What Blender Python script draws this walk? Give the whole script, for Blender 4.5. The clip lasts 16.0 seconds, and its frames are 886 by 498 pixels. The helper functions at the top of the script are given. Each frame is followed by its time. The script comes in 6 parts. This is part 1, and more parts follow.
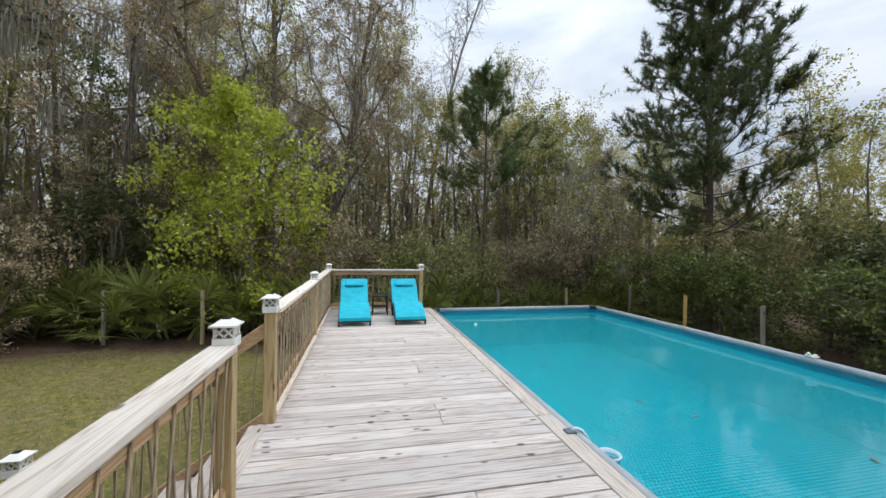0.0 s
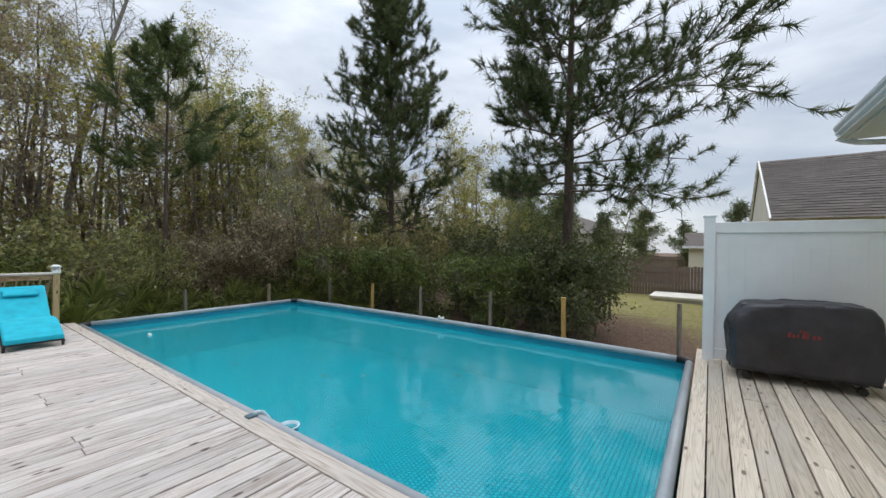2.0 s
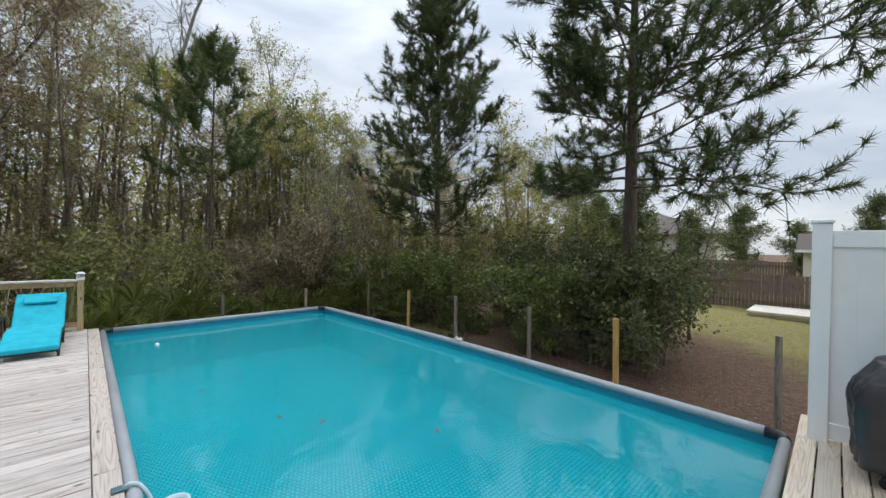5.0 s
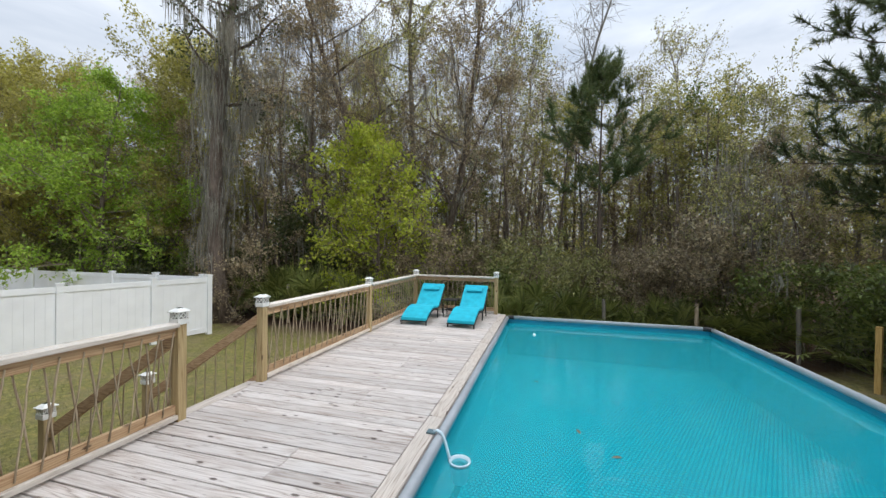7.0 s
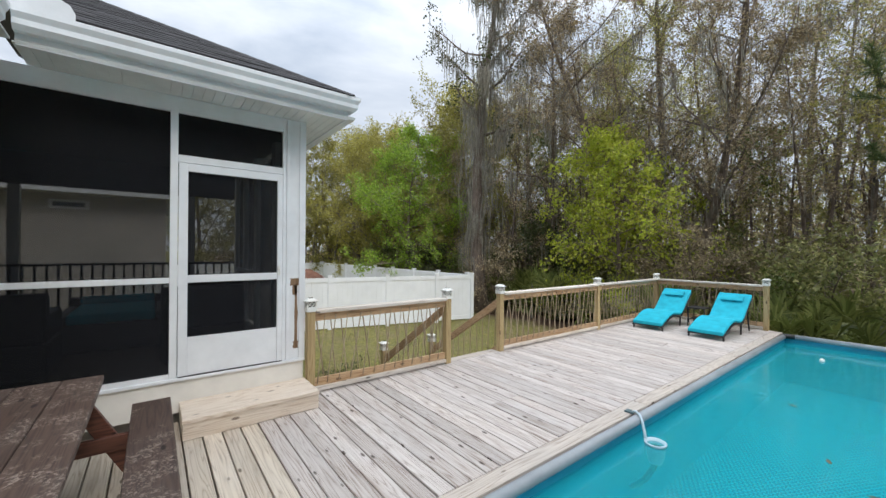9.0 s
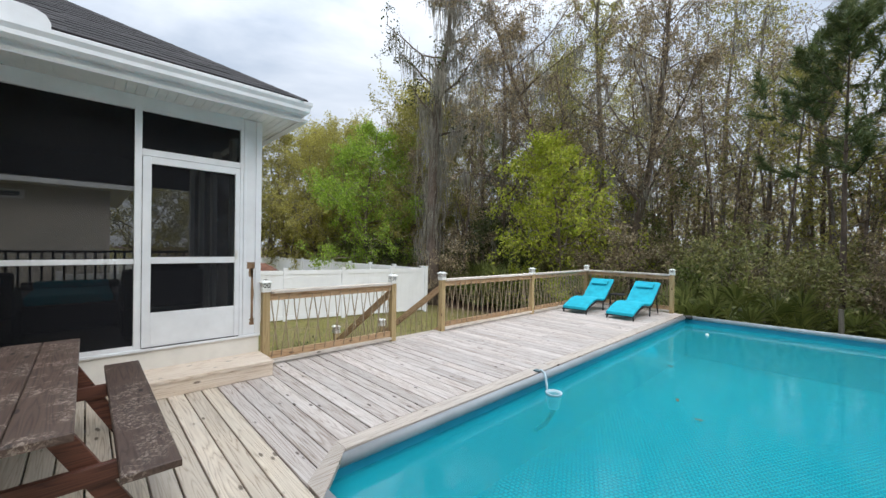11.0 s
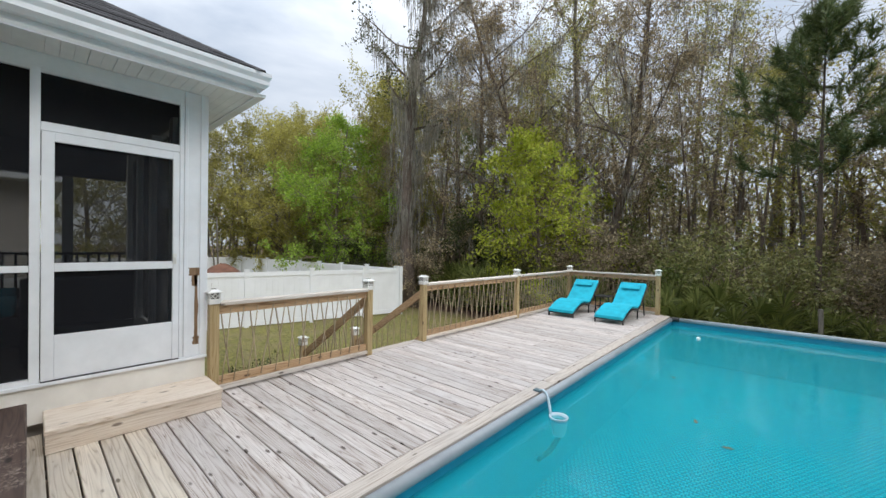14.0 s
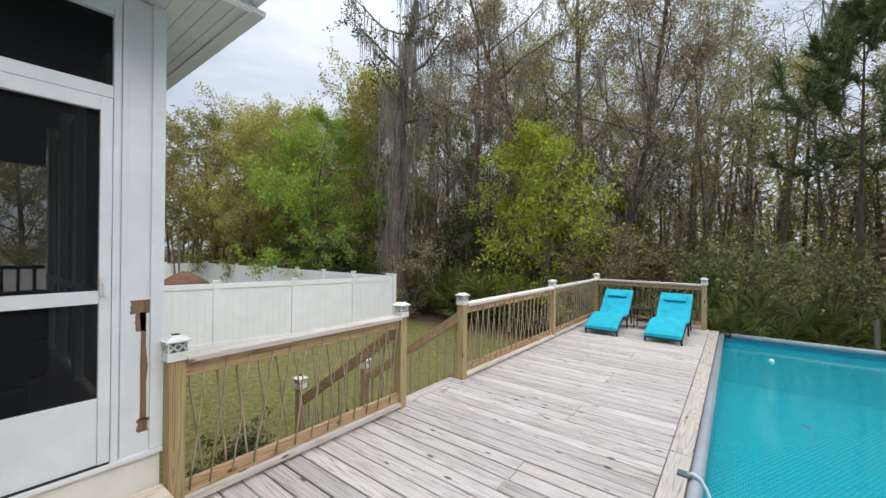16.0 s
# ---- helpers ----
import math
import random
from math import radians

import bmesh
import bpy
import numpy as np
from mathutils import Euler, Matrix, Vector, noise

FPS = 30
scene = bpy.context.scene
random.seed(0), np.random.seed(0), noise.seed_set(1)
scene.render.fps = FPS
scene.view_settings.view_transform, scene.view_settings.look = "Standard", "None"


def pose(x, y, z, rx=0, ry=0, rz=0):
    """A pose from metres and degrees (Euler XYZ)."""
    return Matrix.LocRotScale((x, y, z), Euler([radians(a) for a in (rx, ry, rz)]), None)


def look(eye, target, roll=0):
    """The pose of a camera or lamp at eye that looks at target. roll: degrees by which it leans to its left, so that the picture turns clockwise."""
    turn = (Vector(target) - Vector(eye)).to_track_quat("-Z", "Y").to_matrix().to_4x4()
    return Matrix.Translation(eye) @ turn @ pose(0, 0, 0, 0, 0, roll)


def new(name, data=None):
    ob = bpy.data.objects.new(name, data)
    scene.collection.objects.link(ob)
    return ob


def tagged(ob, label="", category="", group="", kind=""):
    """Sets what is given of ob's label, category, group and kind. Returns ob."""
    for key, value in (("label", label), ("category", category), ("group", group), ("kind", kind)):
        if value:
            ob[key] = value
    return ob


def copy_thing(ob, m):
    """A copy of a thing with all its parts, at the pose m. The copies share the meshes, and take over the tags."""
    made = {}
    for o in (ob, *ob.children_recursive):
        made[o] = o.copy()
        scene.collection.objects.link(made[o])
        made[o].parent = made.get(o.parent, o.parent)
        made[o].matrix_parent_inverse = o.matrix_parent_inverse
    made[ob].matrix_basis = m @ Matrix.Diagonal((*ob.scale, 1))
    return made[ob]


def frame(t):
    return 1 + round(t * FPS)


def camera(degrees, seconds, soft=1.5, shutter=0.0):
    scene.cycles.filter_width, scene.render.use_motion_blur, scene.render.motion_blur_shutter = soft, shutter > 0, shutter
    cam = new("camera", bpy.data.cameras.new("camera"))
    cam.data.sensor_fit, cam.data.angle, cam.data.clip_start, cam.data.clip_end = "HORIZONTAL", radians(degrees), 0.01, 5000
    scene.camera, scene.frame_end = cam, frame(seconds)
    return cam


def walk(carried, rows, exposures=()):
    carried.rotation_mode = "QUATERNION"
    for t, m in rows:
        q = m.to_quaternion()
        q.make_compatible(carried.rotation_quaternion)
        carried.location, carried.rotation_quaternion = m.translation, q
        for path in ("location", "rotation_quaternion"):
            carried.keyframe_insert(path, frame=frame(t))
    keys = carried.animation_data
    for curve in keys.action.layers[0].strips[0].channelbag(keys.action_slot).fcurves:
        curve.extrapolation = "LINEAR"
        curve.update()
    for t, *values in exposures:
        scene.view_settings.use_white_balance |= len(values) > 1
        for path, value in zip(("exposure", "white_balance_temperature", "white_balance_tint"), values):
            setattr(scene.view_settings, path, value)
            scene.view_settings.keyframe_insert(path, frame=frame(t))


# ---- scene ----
cam = camera(99.4, 16.0)
PATH = [
    (0, (0.002, -0.005, 1.509), (0.435, 1.947, 1.499), 0.9),
    (0.5, (0.017, -0.153, 1.525), (0.861, 1.66, 1.519), 0.9),
    (1, (0.059, -0.276, 1.542), (1.196, 1.37, 1.532), 0.9),
    (1.5, (0.054, -0.395, 1.518), (1.453, 1.034, 1.507), 0.9),
    (2, (0.018, -0.447, 1.495), (1.647, 0.713, 1.486), 0.8),
    (2.5, (0.155, -0.5, 1.507), (1.878, 0.515, 1.496), 0.8),
    (3, (0.292, -0.501, 1.522), (2.119, 0.313, 1.506), 0.9),
    (3.2, (0.387, -0.514, 1.51), (2.245, 0.226, 1.496), 0.9),
    (5.3, (1.76, -0.528, 1.722), (2.966, 1.068, 1.7), 0.9),
    (5.5, (1.912, -0.482, 1.736), (2.992, 1.201, 1.712), 0.8),
    (6, (2.264, -0.422, 1.76), (2.965, 1.45, 1.737), 0.9),
    (6.5, (2.55, -0.439, 1.757), (2.651, 1.558, 1.731), 1.0),
    (7, (2.711, -0.523, 1.716), (2.179, 1.405, 1.703), 0.7),
    (7.5, (2.8, -0.689, 1.708), (1.819, 1.054, 1.694), 0.8),
    (8, (3.094, -0.851, 1.693), (1.779, 0.656, 1.686), 0.7),
    (8.5, (3.32, -0.964, 1.659), (1.79, 0.324, 1.662), 0.4),
    (8.7, (3.426, -1.018, 1.654), (1.842, 0.203, 1.658), 0.4),
    (10.8, (4.234, -1.295, 1.553), (2.669, -0.051, 1.55), 0.7),
    (11, (4.287, -1.325, 1.533), (2.837, 0.052, 1.525), 0.8),
    (11.5, (4.419, -1.364, 1.499), (3.224, 0.24, 1.492), 0.8),
    (12, (4.531, -1.338, 1.506), (3.469, 0.357, 1.499), 0.7),
    (12.5, (4.575, -1.286, 1.509), (3.525, 0.416, 1.497), 0.8),
    (13, (4.405, -1.205, 1.512), (3.223, 0.408, 1.502), 0.8),
    (13.5, (4.063, -1.096, 1.554), (2.817, 0.469, 1.536), 0.9),
    (14, (3.675, -0.97, 1.57), (2.333, 0.513, 1.555), 0.8),
    (14.5, (3.251, -0.839, 1.576), (1.817, 0.555, 1.568), 0.8),
    (15, (2.803, -0.743, 1.608), (1.415, 0.696, 1.602), 0.7),
    (15.5, (2.384, -0.6, 1.617), (1.061, 0.9, 1.616), 0.7),
    (16, (2.0, -0.483, 1.635), (0.77, 1.094, 1.636), 0.6),
]
walk(cam, [(t, look(eye, target, roll)) for t, eye, target, roll in PATH], [(0.0, 0.58), (1.5, 0.43), (2.5, 0.44), (5.5, 0.52), (6.5, 0.58), (7.5, 0.52), (11.0, 0.64), (14.0, 0.56), (16.0, 0.56)])

# ---- light: an overcast sky, brighter overhead, with a weak veiled sun ----
SUN_EL, SUN_AZ = 46, 86
world = bpy.data.worlds.new("overcast_sky")
scene.world = world
world.use_nodes = True
wn, wl = world.node_tree.nodes, world.node_tree.links
wn.clear()


def wnode(kind, **props):
    n = wn.new(kind)
    for k, v in props.items():
        n.inputs[k].default_value = v
    return n


w_out = wn.new("ShaderNodeOutputWorld")
w_bg = wnode("ShaderNodeBackground", Strength=1.0)
w_sky = wn.new("ShaderNodeTexSky")
w_sky.sky_type, w_sky.sun_disc = "NISHITA", False
w_sky.sun_elevation, w_sky.sun_rotation = radians(SUN_EL), radians(SUN_AZ)
w_dim = wn.new("ShaderNodeVectorMath")
w_dim.operation = "SCALE"
w_dim.inputs["Scale"].default_value = 0.1
w_tc = wn.new("ShaderNodeTexCoord")
w_sep = wn.new("ShaderNodeSeparateXYZ")
w_map = wn.new("ShaderNodeMapping")
w_map.inputs["Scale"].default_value = (1.0, 1.0, 3.2)
w_cl = wnode("ShaderNodeTexNoise", Scale=2.6, Detail=7.0, Roughness=0.55, Distortion=0.25)
w_ramp = wn.new("ShaderNodeValToRGB")
w_ramp.color_ramp.elements[0].position, w_ramp.color_ramp.elements[0].color = 0.34, (0.48, 0.55, 0.655, 1)
w_ramp.color_ramp.elements[1].position, w_ramp.color_ramp.elements[1].color = 0.62, (0.76, 0.81, 0.885, 1)
w_pow = wn.new("ShaderNodeMath")
w_pow.operation, w_pow.use_clamp = "POWER", True
w_pow.inputs[1].default_value = 3.0
w_up = wn.new("ShaderNodeMapRange")
w_up.inputs["From Min"].default_value, w_up.inputs["From Max"].default_value = 0.0, 1.0
w_up.inputs["To Min"].default_value, w_up.inputs["To Max"].default_value = 0.70, 3.1
w_mul = wn.new("ShaderNodeVectorMath")
w_mul.operation = "SCALE"
w_mix = wn.new("ShaderNodeMix")
w_mix.data_type = "RGBA"
w_mix.inputs["Factor"].default_value = 0.88
wl.new(w_sky.outputs["Color"], w_dim.inputs[0])
wl.new(w_tc.outputs["Generated"], w_map.inputs["Vector"])
wl.new(w_tc.outputs["Generated"], w_sep.inputs["Vector"])
wl.new(w_map.outputs["Vector"], w_cl.inputs["Vector"])
wl.new(w_cl.outputs["Fac"], w_ramp.inputs["Fac"])
wl.new(w_sep.outputs["Z"], w_pow.inputs[0])
wl.new(w_pow.outputs[0], w_up.inputs["Value"])
wl.new(w_ramp.outputs["Color"], w_mul.inputs[0])
wl.new(w_up.outputs["Result"], w_mul.inputs["Scale"])
wl.new(w_dim.outputs["Vector"], w_mix.inputs["A"])
wl.new(w_mul.outputs["Vector"], w_mix.inputs["B"])
wl.new(w_mix.outputs["Result"], w_bg.inputs["Color"])
wl.new(w_bg.outputs["Background"], w_out.inputs["Surface"])

sun_data = bpy.data.lights.new("veiled_sun", "SUN")
sun_data.energy, sun_data.angle, sun_data.color = 0.95, radians(28), (1.0, 0.97, 0.93)
sun = new("veiled_sun", sun_data)
_az, _el = radians(SUN_AZ), radians(SUN_EL)
sun.matrix_world = look((math.sin(_az) * math.cos(_el) * 60, math.cos(_az) * math.cos(_el) * 60, math.sin(_el) * 60), (0, 0, 0))

# ---- materials ----


def mat(name, rough=0.7, metal=0.0):
    m = bpy.data.materials.new(name)
    m.use_nodes = True
    nt = m.node_tree
    b = nt.nodes["Principled BSDF"]
    b.inputs["Roughness"].default_value = rough
    b.inputs["Metallic"].default_value = metal
    return m, nt, b


def add(nt, kind, **props):
    n = nt.nodes.new(kind)
    for k, v in props.items():
        n.inputs[k].default_value = v
    return n


def ramp(nt, stops):
    r = nt.nodes.new("ShaderNodeValToRGB")
    el = r.color_ramp.elements
    while len(el) < len(stops):
        el.new(0.5)
    for e, (p, c) in zip(el, stops):
        e.position, e.color = p, (*c, 1)
    return r


def mixc(nt, a, b, fac, mode="MIX"):
    n = nt.nodes.new("ShaderNodeMix")
    n.data_type, n.blend_type = "RGBA", mode
    for sock, v in (("A", a), ("B", b), ("Factor", fac)):
        if isinstance(v, (int, float)):
            n.inputs[sock].default_value = v
        elif isinstance(v, tuple):
            n.inputs[sock].default_value = (*v, 1)
        else:
            nt.links.new(v, n.inputs[sock])
    return n.outputs["Result"]


def math_node(nt, op, a, b=0.0):
    n = nt.nodes.new("ShaderNodeMath")
    n.operation = op
    for i, v in enumerate((a, b)):
        if isinstance(v, (int, float)):
            n.inputs[i].default_value = v
        else:
            nt.links.new(v, n.inputs[i])
    return n.outputs[0]


def coords(nt, scale=(1, 1, 1), shift=0.0, source="Object"):
    """Object coordinates, stretched; shift moves each object to its own piece of the pattern."""
    tc = nt.nodes.new("ShaderNodeTexCoord")
    mp = nt.nodes.new("ShaderNodeMapping")
    mp.inputs["Scale"].default_value = scale
    nt.links.new(tc.outputs[source], mp.inputs["Vector"])
    if shift:
        oi = nt.nodes.new("ShaderNodeObjectInfo")
        vm = nt.nodes.new("ShaderNodeVectorMath")
        vm.operation = "SCALE"
        vm.inputs[0].default_value = (shift, shift * 1.7, shift * 0.6)
        nt.links.new(oi.outputs["Random"], vm.inputs["Scale"])
        nt.links.new(vm.outputs["Vector"], mp.inputs["Location"])
    return mp.outputs["Vector"]


def bump(nt, b, height, strength=0.3, dist=0.01):
    n = add(nt, "ShaderNodeBump", Strength=strength, Distance=dist)
    nt.links.new(height, n.inputs["Height"])
    nt.links.new(n.outputs["Normal"], b.inputs["Normal"])


def plain(name, color, rough=0.6, vary=0.12, scale=6.0, relief=0.15, metal=0.0, fine=90.0):
    """Paint, plastic, metal: one colour with faint stains and a fine grain."""
    m, nt, b = mat(name, rough, metal)
    v = coords(nt)
    big = add(nt, "ShaderNodeTexNoise", Scale=scale, Detail=4.0, Roughness=0.6)
    small = add(nt, "ShaderNodeTexNoise", Scale=fine, Detail=3.0)
    nt.links.new(v, big.inputs["Vector"])
    nt.links.new(v, small.inputs["Vector"])
    dark = tuple(c * (1 - 2 * vary) for c in color)
    lite = tuple(min(1, c * (1 + vary)) for c in color)
    r = ramp(nt, ((0.3, dark), (0.7, lite)))
    nt.links.new(big.outputs["Fac"], r.inputs["Fac"])
    nt.links.new(r.outputs["Color"], b.inputs["Base Color"])
    if relief:
        bump(nt, b, small.outputs["Fac"], relief, 0.004)
    return m


def wood(name, lite, mid, dark, axis="x", rough=0.75, shift=40.0, knots=True, tone=0.16, gray=None, stain=None, scuff=None):
    """Sawn timber with its grain along one axis, ring figure, knots and a tone of its own for every board."""
    m, nt, b = mat(name, rough)
    k = "xyz".index(axis)
    along = [11.0, 11.0, 11.0]
    along[k] = 0.55
    fine = [95.0, 95.0, 95.0]
    fine[k] = 2.2
    v1, v2 = coords(nt, tuple(along), shift), coords(nt, tuple(fine), shift)
    figure = add(nt, "ShaderNodeTexNoise", Scale=1.0, Detail=2.0, Roughness=0.45)
    grain = add(nt, "ShaderNodeTexNoise", Scale=1.0, Detail=4.0, Roughness=0.7)
    nt.links.new(v1, figure.inputs["Vector"])
    nt.links.new(v2, grain.inputs["Vector"])
    rings = math_node(nt, "ABSOLUTE", math_node(nt, "SINE", math_node(nt, "MULTIPLY", figure.outputs["Fac"], 46.0)))
    both = math_node(nt, "ADD", math_node(nt, "MULTIPLY", rings, 0.32), math_node(nt, "MULTIPLY", grain.outputs["Fac"], 0.62))
    r = ramp(nt, ((0.21, dark), (0.42, mid), (0.71, lite)))
    nt.links.new(both, r.inputs["Fac"])
    col = r.outputs["Color"]
    if gray:
        patch = add(nt, "ShaderNodeTexNoise", Scale=1.1, Detail=5.0, Roughness=0.65)
        nt.links.new(coords(nt, (1, 1, 1), shift), patch.inputs["Vector"])
        pr = ramp(nt, ((0.40, (0, 0, 0)), (0.68, (1, 1, 1))))
        nt.links.new(patch.outputs["Fac"], pr.inputs["Fac"])
        col = mixc(nt, col, gray, math_node(nt, "MULTIPLY", pr.outputs["Color"], 0.6))
    if stain:
        sv = [9.0, 9.0, 9.0]
        sv[k] = 0.9
        st = add(nt, "ShaderNodeTexNoise", Scale=1.0, Detail=6.0, Roughness=0.7)
        nt.links.new(coords(nt, tuple(sv), shift * 1.3), st.inputs["Vector"])
        sr = ramp(nt, ((0.52, (0, 0, 0)), (0.66, (1, 1, 1))))
        nt.links.new(st.outputs["Fac"], sr.inputs["Fac"])
        col = mixc(nt, col, stain, math_node(nt, "MULTIPLY", sr.outputs["Color"], 0.42))
    if scuff:
        s1 = add(nt, "ShaderNodeTexNoise", Scale=5.0, Detail=2.0)
        s2 = add(nt, "ShaderNodeTexNoise", Scale=48.0, Detail=5.0, Roughness=0.7, Distortion=0.8)
        for q in (s1, s2):
            nt.links.new(coords(nt, (1, 1, 1), shift), q.inputs["Vector"])
        f1 = ramp(nt, ((0.47, (0, 0, 0)), (0.58, (1, 1, 1))))
        f2 = ramp(nt, ((0.50, (0, 0, 0)), (0.60, (1, 1, 1))))
        nt.links.new(s1.outputs["Fac"], f1.inputs["Fac"])
        nt.links.new(s2.outputs["Fac"], f2.inputs["Fac"])
        col = mixc(nt, col, scuff, math_node(nt, "MULTIPLY", math_node(nt, "MULTIPLY", f1.outputs["Color"], f2.outputs["Color"]), 0.8))
    if knots:
        kv = [9.0, 9.0, 9.0]
        kv[k] = 3.4
        vor = add(nt, "ShaderNodeTexVoronoi", Scale=1.0)
        nt.links.new(coords(nt, tuple(kv), shift), vor.inputs["Vector"])
        kr = ramp(nt, ((0.085, (1, 1, 1)), (0.145, (0, 0, 0))))
        nt.links.new(vor.outputs["Distance"], kr.inputs["Fac"])
        col = mixc(nt, col, tuple(c * 0.42 for c in dark), math_node(nt, "MULTIPLY", kr.outputs["Color"], 0.9))
    oi = nt.nodes.new("ShaderNodeObjectInfo")
    t = nt.nodes.new("ShaderNodeMapRange")
    t.inputs["To Min"].default_value, t.inputs["To Max"].default_value = 1 - tone, 1 + tone * 0.6
    nt.links.new(oi.outputs["Random"], t.inputs["Value"])
    g = nt.nodes.new("ShaderNodeVectorMath")
    g.operation = "SCALE"
    nt.links.new(col, g.inputs[0])
    nt.links.new(t.outputs["Result"], g.inputs["Scale"])
    nt.links.new(g.outputs["Vector"], b.inputs["Base Color"])
    bump(nt, b, both, 0.35, 0.004)
    return m


M_DECK = wood("weathered_deck_pine", (0.66, 0.60, 0.555), (0.48, 0.41, 0.36), (0.17, 0.115, 0.085), "x", 0.8, gray=(0.60, 0.56, 0.53), stain=(0.25, 0.175, 0.13))
M_DECK_S = wood("drier_deck_pine", (0.70, 0.61, 0.49), (0.56, 0.47, 0.365), (0.29, 0.215, 0.15), "x", 0.8, gray=(0.55, 0.50, 0.43), tone=0.2, stain=(0.36, 0.28, 0.20))
M_EDGE = wood("deck_border_pine", (0.60, 0.53, 0.46), (0.45, 0.375, 0.31), (0.22, 0.155, 0.11), "y", 0.8, gray=(0.47, 0.43, 0.39))
M_POST = wood("treated_post_pine", (0.52, 0.40, 0.21), (0.40, 0.28, 0.13), (0.21, 0.13, 0.055), "z", 0.7)
M_RAIL_Y = wood("rail_pine_lengthwise", (0.60, 0.42, 0.25), (0.47, 0.29, 0.15), (0.24, 0.13, 0.07), "y", 0.7)
M_RAIL_X = wood("rail_pine_crosswise", (0.60, 0.42, 0.25), (0.47, 0.29, 0.15), (0.24, 0.13, 0.07), "x", 0.7)
M_CAP_Y = wood("weathered_rail_cap_lengthwise", (0.76, 0.69, 0.60), (0.62, 0.53, 0.44), (0.34, 0.25, 0.18), "y", 0.8, gray=(0.74, 0.70, 0.65))
M_CAP_X = wood("weathered_rail_cap_crosswise", (0.76, 0.69, 0.60), (0.62, 0.53, 0.44), (0.34, 0.25, 0.18), "x", 0.8, gray=(0.74, 0.70, 0.65))
M_STEP = wood("pale_step_pine", (0.80, 0.70, 0.59), (0.70, 0.58, 0.46), (0.46, 0.34, 0.24), "y", 0.7)
M_TABLE = wood("dark_stained_table", (0.110, 0.068, 0.050), (0.072, 0.042, 0.031), (0.028, 0.015, 0.011), "x", 0.6, gray=(0.095, 0.068, 0.056), scuff=(0.36, 0.29, 0.24))
M_TABLE_LEG = wood("red_brown_stained_timber", (0.14, 0.05, 0.028), (0.09, 0.03, 0.017), (0.035, 0.012, 0.007), "y", 0.55)
M_GREYPOST = wood("grey_fence_post", (0.30, 0.27, 0.23), (0.22, 0.19, 0.155), (0.10, 0.08, 0.06), "z", 0.85)
M_YELPOST = wood("new_yellow_post", (0.60, 0.40, 0.14), (0.50, 0.31, 0.09), (0.30, 0.17, 0.045), "z", 0.75)
M_FENCEBOARD = wood("grey_brown_fence_boards", (0.20, 0.15, 0.125), (0.145, 0.105, 0.085), (0.07, 0.05, 0.04), "z", 0.85)
M_STICK = wood("peeled_branch", (0.46, 0.37, 0.26), (0.34, 0.26, 0.17), (0.16, 0.115, 0.075), "z", 0.8, knots=False)
M_RAW = wood("bare_weathered_wood", (0.24, 0.15, 0.085), (0.16, 0.095, 0.05), (0.07, 0.04, 0.02), "z", 0.9, knots=False)
# pine with the under-deck shade put into its colour, stair sides and risers too
M_UNDER = wood("shade_toned_pine", (0.30, 0.24, 0.17), (0.22, 0.17, 0.12), (0.11, 0.08, 0.05), "x", 0.85)
M_WHITE = plain("white_trim_paint", (0.80, 0.815, 0.83), 0.45, 0.05, 3.0, 0.1)
M_VINYL = plain("white_vinyl", (0.88, 0.89, 0.90), 0.35, 0.03, 2.0, 0.05)
M_SOFFIT = plain("soffit_vinyl", (0.74, 0.75, 0.73), 0.5, 0.05, 4.0, 0.1)
M_CREAM = plain("cream_stucco", (0.85, 0.77, 0.58), 0.85, 0.06, 2.0, 0.5, fine=160.0)
M_SKIRT = plain("pale_skirt_board", (0.79, 0.76, 0.70), 0.6, 0.06, 3.0, 0.15)
M_CAPLITE = plain("white_lantern_plastic", (0.80, 0.79, 0.74), 0.4, 0.06, 9.0, 0.05)
M_SOLAR = plain("dark_solar_cell", (0.02, 0.022, 0.03), 0.2, 0.1, 9.0, 0.0)
M_CAPGLOW = plain("lantern_core", (0.22, 0.21, 0.18), 0.5, 0.1, 9.0, 0.0)
M_TUBE = plain("grey_pool_tube", (0.35, 0.375, 0.395), 0.35, 0.08, 3.0, 0.05)
M_BLACK = plain("black_plastic", (0.018, 0.018, 0.02), 0.45, 0.15, 8.0, 0.1)
M_WICKER = plain("black_wicker", (0.022, 0.020, 0.020), 0.5, 0.3, 60.0, 0.6)
M_COVER = plain("charcoal_cover_cloth", (0.046, 0.043, 0.050), 0.36, 0.25, 2.5, 1.0, fine=11.0)
M_RED = plain("red_print", (0.28, 0.035, 0.03), 0.6, 0.1, 9.0, 0.0)
M_SKIM = plain("white_skimmer_plastic", (0.55, 0.66, 0.71), 0.35, 0.05, 9.0, 0.0)
M_HOSE = plain("grey_hose", (0.10, 0.16, 0.18), 0.4, 0.1, 9.0, 0.0)
M_CONC = plain("pale_concrete", (0.62, 0.58, 0.50), 0.85, 0.1, 2.0, 0.4)
M_GREYWALL = plain("grey_beige_stucco", (0.46, 0.42, 0.37), 0.85, 0.08, 2.0, 0.4)
M_FARWALL = plain("far_cream_wall", (0.66, 0.62, 0.52), 0.85, 0.06, 0.6, 0.3)
M_DIRT = plain("red_clay_soil", (0.17, 0.075, 0.045), 0.95, 0.3, 3.0, 0.8, fine=20.0)
M_PORCHFLOOR = wood("dark_porch_floor", (0.30, 0.27, 0.24), (0.23, 0.20, 0.17), (0.12, 0.10, 0.08), "x", 0.7)
